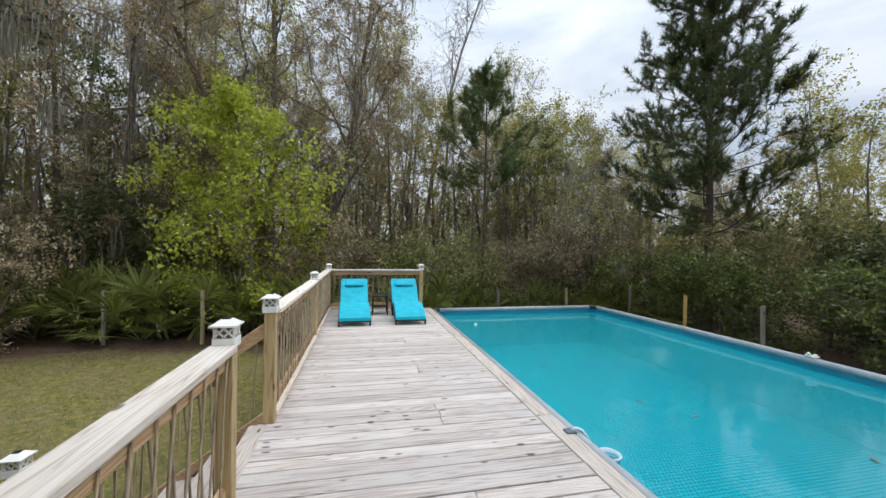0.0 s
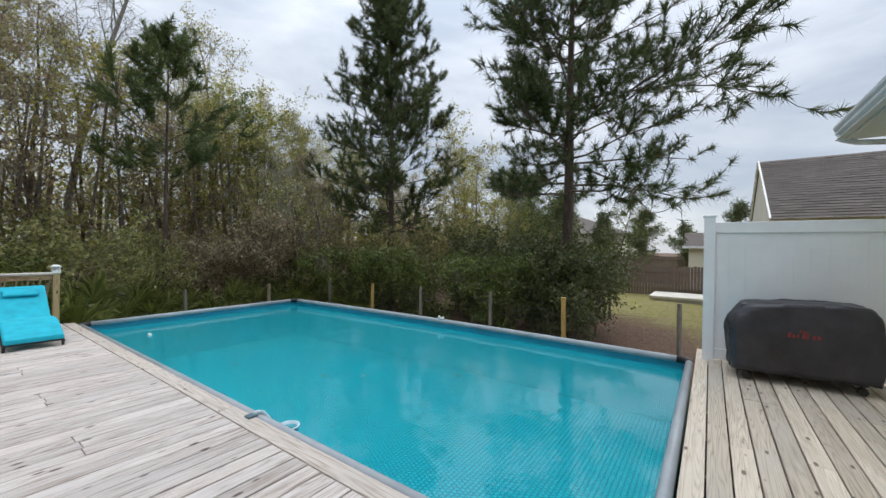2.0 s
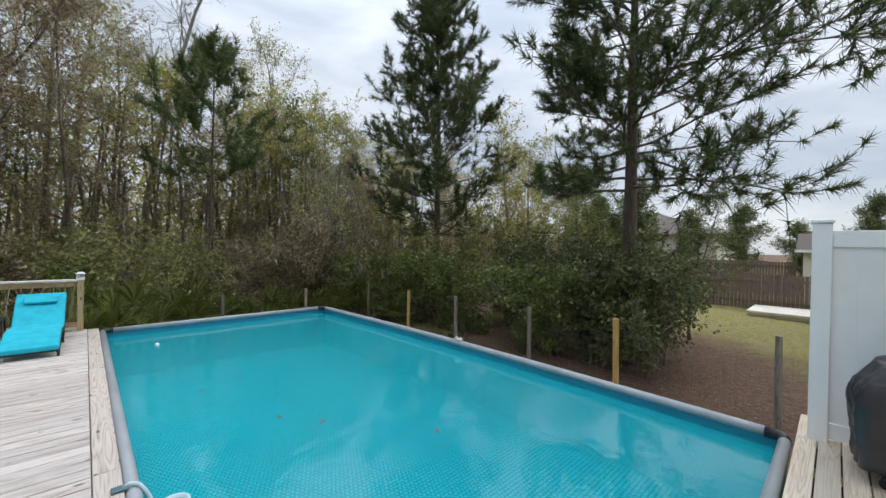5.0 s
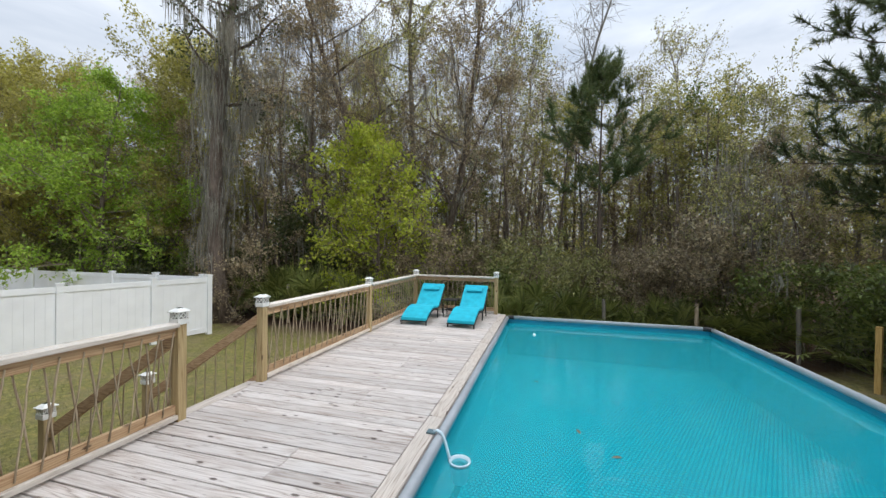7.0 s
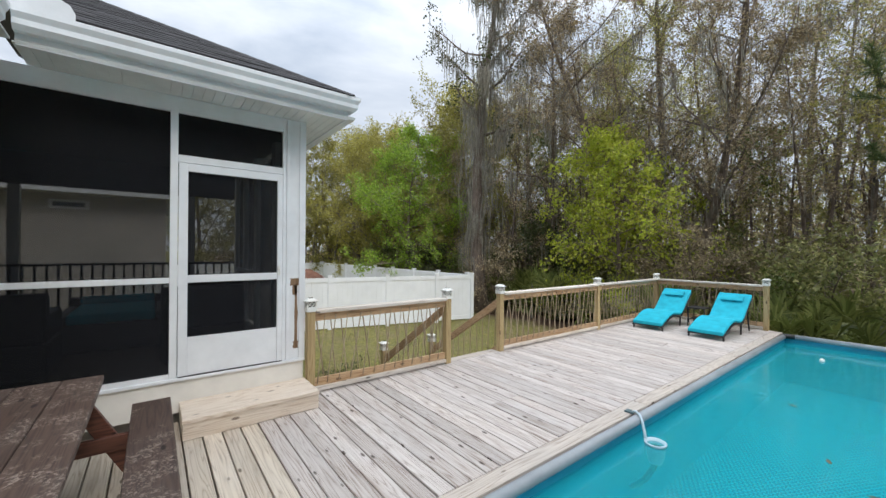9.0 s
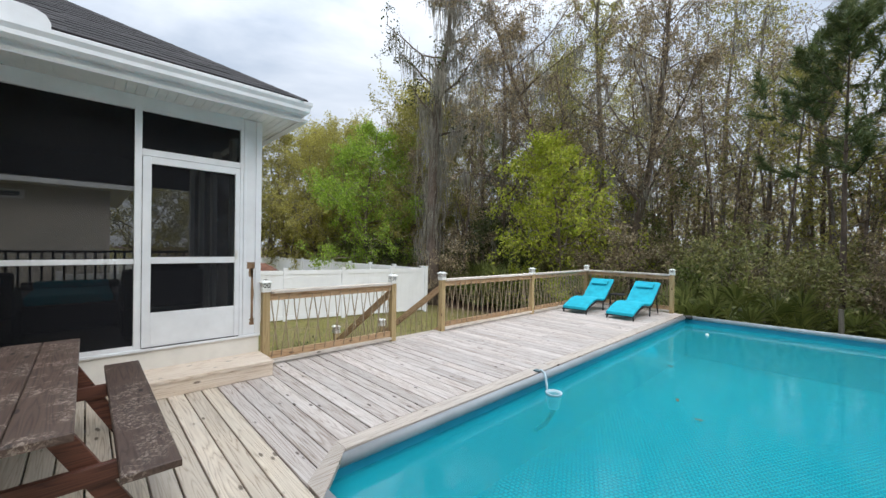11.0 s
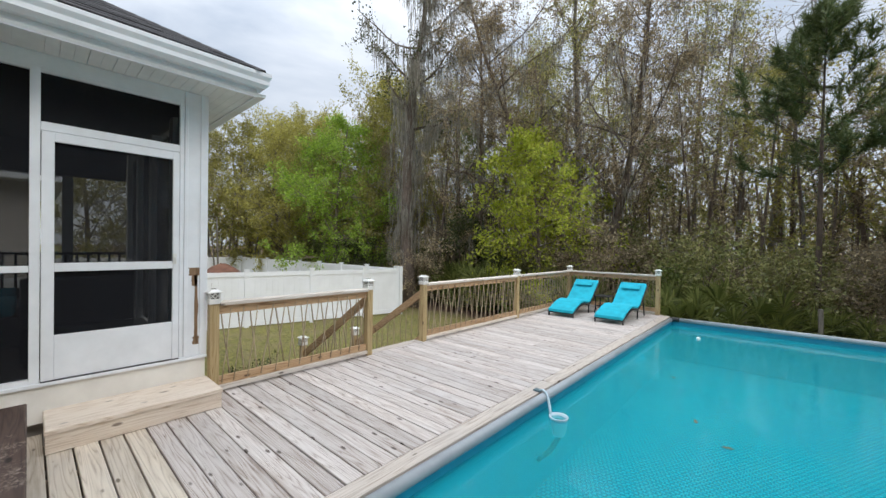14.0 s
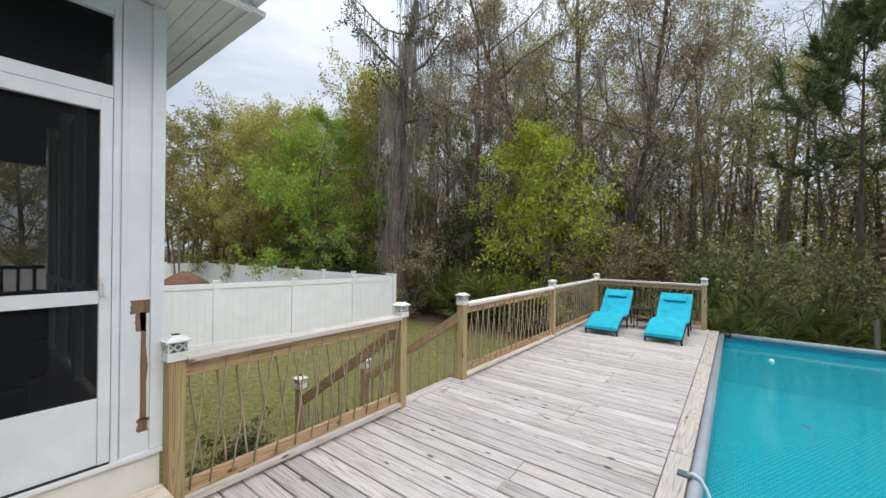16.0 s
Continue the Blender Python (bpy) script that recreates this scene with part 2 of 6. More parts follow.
# ceiling colour lowered to stand in for the dim light behind the screens
M_PORCHDIM = plain("dimmed_porch_ceiling", (0.075, 0.078, 0.082), 0.8, 0.1, 3.0, 0.1)
M_WIRE = plain("galvanised_wire", (0.20, 0.20, 0.19), 0.5, 0.1, 9.0, 0.0, metal=0.5)
M_GLASSDARK = plain("dark_window_glass", (0.02, 0.023, 0.026), 0.08, 0.1, 3.0, 0.0)


def m_cushion():
    m, nt, b = mat("turquoise_cushion_cloth", 0.85)
    v = coords(nt)
    n = add(nt, "ShaderNodeTexNoise", Scale=7.0, Detail=4.0)
    w = add(nt, "ShaderNodeTexNoise", Scale=350.0, Detail=2.0)
    nt.links.new(v, n.inputs["Vector"])
    nt.links.new(v, w.inputs["Vector"])
    r = ramp(nt, ((0.3, (0.008, 0.36, 0.47)), (0.7, (0.012, 0.48, 0.61))))
    nt.links.new(n.outputs["Fac"], r.inputs["Fac"])
    nt.links.new(r.outputs["Color"], b.inputs["Base Color"])
    bump(nt, b, w.outputs["Fac"], 0.3, 0.002)
    return m


M_CUSH = m_cushion()


def m_screen():
    """Insect mesh: a dark weave that is half open."""
    m, nt, b = mat("insect_screen", 0.8)
    b.inputs["Base Color"].default_value = (0.019, 0.020, 0.023, 1)
    b.inputs["Specular IOR Level"].default_value = 0.0
    tr = nt.nodes.new("ShaderNodeBsdfTransparent")
    tr.inputs["Color"].default_value = (1, 1, 1, 1)
    mx = nt.nodes.new("ShaderNodeMixShader")
    v = coords(nt)
    n = add(nt, "ShaderNodeTexNoise", Scale=1.5, Detail=2.0)
    nt.links.new(v, n.inputs["Vector"])
    mr = nt.nodes.new("ShaderNodeMapRange")
    mr.inputs["To Min"].default_value, mr.inputs["To Max"].default_value = 0.35, 0.43
    nt.links.new(n.outputs["Fac"], mr.inputs["Value"])
    nt.links.new(mr.outputs["Result"], mx.inputs["Fac"])
    nt.links.new(b.outputs["BSDF"], mx.inputs[1])
    nt.links.new(tr.outputs["BSDF"], mx.inputs[2])
    nt.links.new(mx.outputs["Shader"], nt.nodes["Material Output"].inputs["Surface"])
    return m


M_SCREEN = m_screen()


def m_liner():
    """Pool liner: turquoise vinyl printed with a small mosaic."""
    m, nt, b = mat("turquoise_mosaic_liner", 0.45)
    br = nt.nodes.new("ShaderNodeTexBrick")
    br.offset = 0.5
    for k, v in (("Scale", 1.0), ("Mortar Size", 0.009), ("Brick Width", 0.052), ("Row Height", 0.052), ("Mortar Smooth", 0.3)):
        br.inputs[k].default_value = v
    br.inputs["Color1"].default_value = (0.020, 0.470, 0.560, 1)
    br.inputs["Color2"].default_value = (0.034, 0.600, 0.680, 1)
    br.inputs["Mortar"].default_value = (0.006, 0.21, 0.31, 1)
    tc = nt.nodes.new("ShaderNodeTexCoord")
    nt.links.new(tc.outputs["Object"], br.inputs["Vector"])
    n = add(nt, "ShaderNodeTexNoise", Scale=0.55, Detail=3.0)
    nt.links.new(tc.outputs["Object"], n.inputs["Vector"])
    r = ramp(nt, ((0.35, (0.80, 0.88, 0.92)), (0.75, (1.15, 1.12, 1.02))))
    nt.links.new(n.outputs["Fac"], r.inputs["Fac"])
    nt.links.new(mixc(nt, br.outputs["Color"], r.outputs["Color"], 1.0, "MULTIPLY"), b.inputs["Base Color"])
    return m


M_LINER = m_liner()
M_LINER_LOW = plain("turquoise_liner_side", (0.018, 0.40, 0.50), 0.45, 0.05, 2.0, 0.0)
M_LINER_WALL = plain("blue_liner_wall", (0.012, 0.27, 0.40), 0.4, 0.06, 3.0, 0.05)


def m_water():
    """Slightly milky pool water: part of the light passes, part scatters turquoise, ripples give the gloss."""
    m, nt, b = mat("pool_water", 0.9)
    v = coords(nt)
    n1 = add(nt, "ShaderNodeTexNoise", Scale=1.6, Detail=3.0, Roughness=0.5, Distortion=1.0)
    n2 = add(nt, "ShaderNodeTexNoise", Scale=9.0, Detail=2.0, Roughness=0.5)
    nt.links.new(v, n1.inputs["Vector"])
    nt.links.new(v, n2.inputs["Vector"])
    h = math_node(nt, "ADD", n1.outputs["Fac"], math_node(nt, "MULTIPLY", n2.outputs["Fac"], 0.42))
    bp = add(nt, "ShaderNodeBump", Strength=0.062, Distance=0.10)
    nt.links.new(h, bp.inputs["Height"])
    b.inputs["Base Color"].default_value = (0.020, 0.530, 0.610, 1)
    b.inputs["Specular IOR Level"].default_value = 0.0
    tr = nt.nodes.new("ShaderNodeBsdfTransparent")
    tr.inputs["Color"].default_value = (0.72, 0.97, 0.985, 1)
    body = nt.nodes.new("ShaderNodeMixShader")
    body.inputs["Fac"].default_value = 0.57
    nt.links.new(b.outputs["BSDF"], body.inputs[1])
    nt.links.new(tr.outputs["BSDF"], body.inputs[2])
    gl = nt.nodes.new("ShaderNodeBsdfGlossy")
    gl.inputs["Roughness"].default_value = 0.02
    nt.links.new(bp.outputs["Normal"], gl.inputs["Normal"])
    fr = nt.nodes.new("ShaderNodeFresnel")
    fr.inputs["IOR"].default_value = 1.60
    nt.links.new(bp.outputs["Normal"], fr.inputs["Normal"])
    top = nt.nodes.new("ShaderNodeMixShader")
    nt.links.new(fr.outputs["Fac"], top.inputs["Fac"])
    nt.links.new(body.outputs["Shader"], top.inputs[1])
    nt.links.new(gl.outputs["BSDF"], top.inputs[2])
    nt.links.new(top.outputs["Shader"], nt.nodes["Material Output"].inputs["Surface"])
    return m


M_WATER = m_water()


def m_shingle(name, a, b_, c):
    m, nt, b = mat(name, 0.9)
    gi = nt.nodes.new("ShaderNodeNewGeometry")
    r = ramp(nt, ((0.0, a), (0.5, b_), (1.0, c)))
    n = add(nt, "ShaderNodeTexNoise", Scale=140.0, Detail=2.0)
    nt.links.new(coords(nt), n.inputs["Vector"])
    f = math_node(nt, "ADD", math_node(nt, "MULTIPLY", gi.outputs["Random Per Island"], 0.6), math_node(nt, "MULTIPLY", n.outputs["Fac"], 0.4))
    nt.links.new(f, r.inputs["Fac"])
    nt.links.new(r.outputs["Color"], b.inputs["Base Color"])
    bump(nt, b, n.outputs["Fac"], 0.6, 0.004)
    return m


M_SHINGLE = m_shingle("charcoal_shingles", (0.012, 0.011, 0.012), (0.025, 0.023, 0.024), (0.048, 0.043, 0.043))
M_SHINGLE_B = m_shingle("brown_shingles", (0.065, 0.052, 0.045), (0.105, 0.085, 0.074), (0.145, 0.120, 0.106))


def m_ground():
    """Thin winter lawn, going over to pine straw and bare soil under the trees."""
    m, nt, b = mat("lawn_and_pine_straw", 0.95)
    tc = nt.nodes.new("ShaderNodeTexCoord")
    sep = nt.nodes.new("ShaderNodeSeparateXYZ")
    nt.links.new(tc.outputs["Object"], sep.inputs["Vector"])
    wob = add(nt, "ShaderNodeTexNoise", Scale=0.45, Detail=6.0, Roughness=0.65)
    fine = add(nt, "ShaderNodeTexNoise", Scale=9.0, Detail=9.0, Roughness=0.85)
    mid = add(nt, "ShaderNodeTexNoise", Scale=1.7, Detail=5.0, Roughness=0.6)
    for n in (wob, fine, mid):
        nt.links.new(tc.outputs["Object"], n.inputs["Vector"])
    grass = ramp(nt, ((0.36, (0.050, 0.054, 0.012)), (0.50, (0.175, 0.168, 0.034)), (0.64, (0.380, 0.300, 0.100))))
    nt.links.new(fine.outputs["Fac"], grass.inputs["Fac"])
    dry = ramp(nt, ((0.42, (0, 0, 0)), (0.66, (1, 1, 1))))
    nt.links.new(mid.outputs["Fac"], dry.inputs["Fac"])
    lawn = mixc(nt, grass.outputs["Color"], (0.225, 0.165, 0.095), math_node(nt, "MULTIPLY", dry.outputs["Color"], 0.55))
    straw = ramp(nt, ((0.34, (0.034, 0.018, 0.011)), (0.52, (0.118, 0.064, 0.036)), (0.68, (0.26, 0.160, 0.098))))
    nt.links.new(fine.outputs["Fac"], straw.inputs["Fac"])
    wy = math_node(nt, "MULTIPLY", math_node(nt, "SUBTRACT", wob.outputs["Fac"], 0.5), 4.0)
    north = nt.nodes.new("ShaderNodeMapRange")
    north.inputs["From Min"].default_value, north.inputs["From Max"].default_value = 9.4, 10.4
    nt.links.new(math_node(nt, "ADD", sep.outputs["Y"], wy), north.inputs["Value"])
    ring = math_node(nt, "SQRT", math_node(nt, "ADD", math_node(nt, "POWER", math_node(nt, "SUBTRACT", sep.outputs["X"], 11.0), 2.0),
                                           math_node(nt, "POWER", math_node(nt, "SUBTRACT", sep.outputs["Y"], 3.6), 2.0)))
    east = nt.nodes.new("ShaderNodeMapRange")
    east.inputs["From Min"].default_value, east.inputs["From Max"].default_value = 6.2, 4.2
    nt.links.new(math_node(nt, "ADD", ring, wy), east.inputs["Value"])
    both = math_node(nt, "MAXIMUM", north.outputs["Result"], east.outputs["Result"])
    nt.links.new(mixc(nt, lawn, straw.outputs["Color"], both), b.inputs["Base Color"])
    bump(nt, b, fine.outputs["Fac"], 0.9, 0.05)
    return m


M_GROUND = m_ground()

# ---- building helpers ----


class Shape:
    """Vertices and faces of one mesh."""

    def __init__(self):
        self.v, self.f = [], []

    def box(self, x0, x1, y0, y1, z0, z1, m=None, c=0.0):
        """A box; c chamfers the upright and lengthwise edges of its top."""
        b = len(self.v)
        if c:
            pts = [(x0, y0, z0), (x1, y0, z0), (x1, y1, z0), (x0, y1, z0),
                   (x0, y0, z1 - c), (x1, y0, z1 - c), (x1, y1, z1 - c), (x0, y1, z1 - c),
                   (x0 + c, y0 + c, z1), (x1 - c, y0 + c, z1), (x1 - c, y1 - c, z1), (x0 + c, y1 - c, z1)]
            fs = [(3, 2, 1, 0), (8, 9, 10, 11)]
            for lo, hi in ((0, 4), (4, 8)):
                fs += [(lo + i, lo + (i + 1) % 4, hi + (i + 1) % 4, hi + i) for i in range(4)]
        else:
            pts = [(x, y, z) for z in (z0, z1) for x, y in ((x0, y0), (x1, y0), (x1, y1), (x0, y1))]
            fs = [(3, 2, 1, 0), (4, 5, 6, 7)] + [(i, (i + 1) % 4, 4 + (i + 1) % 4, 4 + i) for i in range(4)]
        self.v += [tuple(m @ Vector(p)) if m else p for p in pts]
        self.f += [tuple(b + i for i in f) for f in fs]
        return self

    def prism(self, outline, z0, z1, m=None):
        """An outline in x and y (counter-clockwise), raised from z0 to z1."""
        b, n = len(self.v), len(outline)
        pts = [(x, y, z0) for x, y in outline] + [(x, y, z1) for x, y in outline]
        self.v += [tuple(m @ Vector(p)) if m else p for p in pts]
        self.f += [tuple(b + i for i in reversed(range(n))), tuple(b + n + i for i in range(n))]
        self.f += [(b + i, b + (i + 1) % n, b + n + (i + 1) % n, b + n + i) for i in range(n)]
        return self

    def tube(self, path, radii, sides=6, caps=True):
        """A round bar along a path, its radius given for every point."""
        pts = [Vector(p) for p in path]
        if isinstance(radii, (int, float)):
            radii = [radii] * len(pts)
        b = len(self.v)
        side = None
        for i, p in enumerate(pts):
            d = (pts[min(i + 1, len(pts) - 1)] - pts[max(i - 1, 0)]).normalized()
            if side is None:
                side = d.orthogonal().normalized()
            side = (side - d * side.dot(d)).normalized()
            up = d.cross(side)
            for k in range(sides):
                a = 2 * math.pi * k / sides
                self.v.append(tuple(p + (side * math.cos(a) + up * math.sin(a)) * radii[i]))
        for i in range(len(pts) - 1):
            for k in range(sides):
                a, c = b + i * sides + k, b + i * sides + (k + 1) % sides
                self.f.append((a, c, c + sides, a + sides))
        if caps:
            self.f.append(tuple(b + k for k in reversed(range(sides))))
            e = b + (len(pts) - 1) * sides
            self.f.append(tuple(e + k for k in range(sides)))
        return self

    def face(self, *pts):
        b = len(self.v)
        self.v += [tuple(p) for p in pts]
        self.f.append(tuple(range(b, b + len(pts))))
        return self

    def mesh(self, name, material, smooth=False):
        me = bpy.data.meshes.new(name)
        me.from_pydata(self.v, [], self.f)
        me.materials.append(material)
        if smooth:
            me.polygons.foreach_set("use_smooth", [True] * len(me.polygons))
        me.update()
        return me


def part(name, shape, material, parent=None, label="", smooth=False, bevel=0.0):
    ob = new(name, shape.mesh(name, material, smooth))
    ob.parent = parent
    if label:
        ob["label"] = label
    if bevel:
        bv = ob.modifiers.new("soft_edges", "BEVEL")
        bv.width, bv.segments, bv.limit_method = bevel, 2, "ANGLE"
    return ob


def thing(name, m=None, label="", category="", group="", kind=""):
    ob = new(name)
    ob.empty_display_size = 0.1
    if m:
        ob.matrix_basis = m
    return tagged(ob, label, category, group, kind)


def structure(name, shape, material, label, category, bevel=0.0, smooth=False):
    return tagged(part(name, shape, material, None, "", smooth, bevel), label, category, "", "structure")


rnd = random.Random(11)
GROUND = -1.1
DECK_T = 0.038

# ---- ground ----
g = Shape()
_n = 60
_xs = [-400, -200, -100, -60] + [-40 + 80 * i / _n for i in range(_n + 1)] + [60, 100, 200, 400]
for yy in _xs:
    for xx in _xs:
        near = 1.0 if abs(xx) < 45 and abs(yy) < 45 else 0.0
        g.v.append((xx, yy, GROUND + near * 0.07 * noise.noise((xx * 0.3, yy * 0.3, 0))))
_k = len(_xs)
for j in range(_k - 1):
    for i in range(_k - 1):
        g.f.append((j * _k + i, j * _k + i + 1, (j + 1) * _k + i + 1, (j + 1) * _k + i))
structure("ground", g, M_GROUND, "thin patchy lawn with red-brown pine straw under the trees", "ground", smooth=True)

# ---- pool ----
PX0, PX1, PY0, PY1 = 1.785, 6.225, -0.232, 9.055
WATER_Z = -0.17


def east_x(y):
    """The long far side of the frame pool bows outward a little."""
    u = (y - PY0) / (PY1 - PY0)
    return PX1 + 0.08 * (1 - u) + 0.13 * math.sin(math.pi * u)


pool = thing("pool", pose(0, 0, GROUND), "rectangular above-ground frame pool full of turquoise water beside the deck", "swimming pool")
inv = pose(0, 0, -GROUND)


def pool_part(name, shape, material, label="", smooth=False):
    shape.v = [tuple(inv @ Vector(p)) for p in shape.v]
    return part(name, shape, material, pool, label, smooth)


EAST = [(east_x(PY0 + (PY1 - PY0) * i / 24), PY0 + (PY1 - PY0) * i / 24) for i in range(25)]
s = Shape()
s.face((PX0, PY0, -0.98), *[(x, y, -0.98) for x, y in EAST], (PX0, PY1, -0.98))
pool_part("liner_floor", s, M_LINER, "turquoise mosaic-printed liner")
for line in ([EAST[-1], (PX0, PY1)], [(PX0, PY0), EAST[0]], [(PX0, PY1), (PX0, PY0)], EAST):
    d = Vector((line[-1][0] - line[0][0], line[-1][1] - line[0][1])).normalized()
    o = Vector((d.y, -d.x)) * 0.012
    outline = [(x + o.x, y + o.y) for x, y in line] + list(reversed(line))
    pool_part("liner_wall", Shape().prism(outline, -0.20, -0.02), M_LINER_WALL, "blue vinyl wall")
    pool_part("liner_wall_below", Shape().prism(outline, -0.985, -0.201), M_LINER_LOW, "turquoise mosaic-printed liner")
    a, b_ = Vector((*line[0], -0.045)), Vector((*line[-1], -0.045))
    d = (b_ - a).normalized() * 0.13
    run = [tuple(a + d)] + [(x, y, -0.045) for x, y in line[1:-1]] + [tuple(b_ - d)]
    pool_part("top_rail", Shape().tube(run, 0.047, 14), M_TUBE, "light grey powder-coated tube", True)
for cx, cy, sx, sy in ((PX0, PY0, 1, 1), (*EAST[0], -1, 1), (*EAST[-1], -1, -1), (PX0, PY1, 1, -1)):
    jz = -0.095 if (sx, sy) == (1, 1) else -0.045
    s = Shape().tube([(cx + sx * 0.15, cy, jz), (cx + sx * 0.05, cy + sy * 0.012, jz), (cx + sx * 0.012, cy + sy * 0.05, jz), (cx, cy + sy * 0.15, jz)], 0.051, 12)
    pool_part("corner_joint", s, M_BLACK, "dark corner connector", True)
for i in range(8):
    yy = PY0 + 0.6 + i * (PY1 - PY0 - 1.2) / 7
    s = Shape().tube([(east_x(yy) + 0.05, yy, -0.06), (east_x(yy) + 0.33, yy, GROUND + 0.02)], 0.03, 8)
    pool_part("support_leg", s, M_TUBE)
w = Shape()
_nx, _ny = 30, 60
for j in range(_ny + 1):
    for i in range(_nx + 1):
        yy = PY0 + (PY1 - PY0) * j / _ny
        xx = PX0 + (east_x(yy) - PX0) * i / _nx
        w.v.append((xx, yy, WATER_Z + 0.004 * noise.noise((xx * 1.3, yy * 1.3, 4))))
for j in range(_ny):
    for i in range(_nx):
        a = j * (_nx + 1) + i
        w.f.append((a, a + 1, a + _nx + 2, a + _nx + 1))
water = structure("water", w, M_WATER, "clear turquoise pool water with small ripples", "water", smooth=True)
water.visible_shadow = False

# ---- deck frame ----
DW, DN = -0.82, 9.20
deck_frame = thing("deck_frame", None, "timber joists and skirt boards carrying the deck", "deck frame", "", "structure")
for x0, x1, y0, y1 in ((DW, DW + 0.04, 0.30, DN), (DW, 1.62, DN - 0.04, DN), (1.58, 1.62, 0.12, DN - 0.04)):
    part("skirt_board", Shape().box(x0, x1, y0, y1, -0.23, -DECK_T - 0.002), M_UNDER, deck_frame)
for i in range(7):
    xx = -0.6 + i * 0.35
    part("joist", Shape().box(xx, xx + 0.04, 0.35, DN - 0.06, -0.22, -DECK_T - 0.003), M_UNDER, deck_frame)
for i in range(12):
    xx = -0.6 + i * 0.62
    part("joist", Shape().box(xx, xx + 0.04, -2.40, -0.31, -0.22, -DECK_T - 0.003), M_UNDER, deck_frame)
for xx in (-0.7, 0.4, 1.45):
    for yy in (0.6, 2.4, 3.5, 5.0, 6.4, 7.8, 9.05):
        part("support_post", Shape().box(xx, xx + 0.09, yy, yy + 0.09, GROUND - 0.1, -0.225), M_GREYPOST, deck_frame)
for xx in (2.4, 4.2, 6.0):
    part("support_post", Shape().box(xx, xx + 0.09, -0.42, -0.33, GROUND - 0.1, -0.225), M_GREYPOST, deck_frame)

# ---- railing ----
RX = -0.71
POSTS = ((-0.728, 0.335), (-0.718, 2.31), (-0.726, 3.425), (-0.70, 6.325), (-0.688, 9.10), (1.482, 9.11))
POST_TOP, CAP_TOP = 0.965, 1.095


def lantern_cap(m):
    """White solar lantern cap with crossed lattice sides; its base is at the top of the post."""
    cap = thing("solar_post_cap", m, "white plastic solar lantern cap with lattice sides on a post", "lantern", "lantern caps on the posts")
    part("collar", Shape().box(-0.058, 0.058, -0.058, 0.058, -0.03, 0.022), M_CAPLITE, cap, bevel=0.004)
    part("core", Shape().box(-0.038, 0.038, -0.038, 0.038, 0.022, 0.088), M_CAPGLOW, cap, "frosted lamp core")
    for k in range(4):
        q = pose(0, 0, 0, 0, 0, 90 * k)
        s = Shape()
        for sgn in (1, -1):
            for off in (-0.024, 0.024):
                a = pose(off, -0.049, 0.055, 0, sgn * 45, 0)
                s.box(-0.005, 0.005, -0.004, 0.004, -0.044, 0.044, q @ a)
        s.box(-0.053, -0.045, -0.053, -0.045, 0.02, 0.09, q)
        part("lattice", s, M_CAPLITE, cap)
    s = Shape()
    s.box(-0.070, 0.070, -0.070, 0.070, 0.086, 0.096)
    b = len(s.v)
    s.v += [(x, y, 0.096) for x, y in ((-0.064, -0.064), (0.064, -0.064), (0.064, 0.064), (-0.064, 0.064))]
    s.v += [(x, y, 0.124) for x, y in ((-0.026, -0.026), (0.026, -0.026), (0.026, 0.026), (-0.026, 0.026))]
    s.f += [(b + i, b + (i + 1) % 4, b + 4 + (i + 1) % 4, b + 4 + i) for i in range(4)] + [(b + 4, b + 5, b + 6, b + 7)]
    part("roof", s, M_CAPLITE, cap)
    part("solar_cell", Shape().box(-0.021, 0.021, -0.021, 0.021, 0.124, 0.128), M_SOLAR, cap, "small dark solar cell")
    return cap


def rail_post(x, y, z0, z1):
    p = tagged(part("railing_post", Shape().box(-0.045, 0.045, -0.045, 0.045, 0, z1 - z0), M_POST, None, "", bevel=0.005),
               "yellowish treated pine railing post standing at the deck edge", "post", "railing posts")
    p.matrix_basis = pose(x, y, z0)
    return p


cap0 = None
for x, y in POSTS:
    rail_post(x, y, -0.10, POST_TOP)
    if cap0 is None:
        cap0 = lantern_cap(pose(x, y, POST_TOP))
    else:
        copy_thing(cap0, pose(x, y, POST_TOP))


def stick(s, a, b, r):
    """One peeled branch from a to b, with slight bends."""
    a, b = Vector(a), Vector(b)
    pts = []
    for i in range(6):
        t = i / 5
        wob = Vector((rnd.uniform(-1, 1), rnd.uniform(-1, 1), 0)) * (0.005 if 0 < i < 5 else 0)
        pts.append(a.lerp(b, t) + wob)
    s.tube(pts, [r * rnd.uniform(0.8, 1.15) for _ in pts], 6)


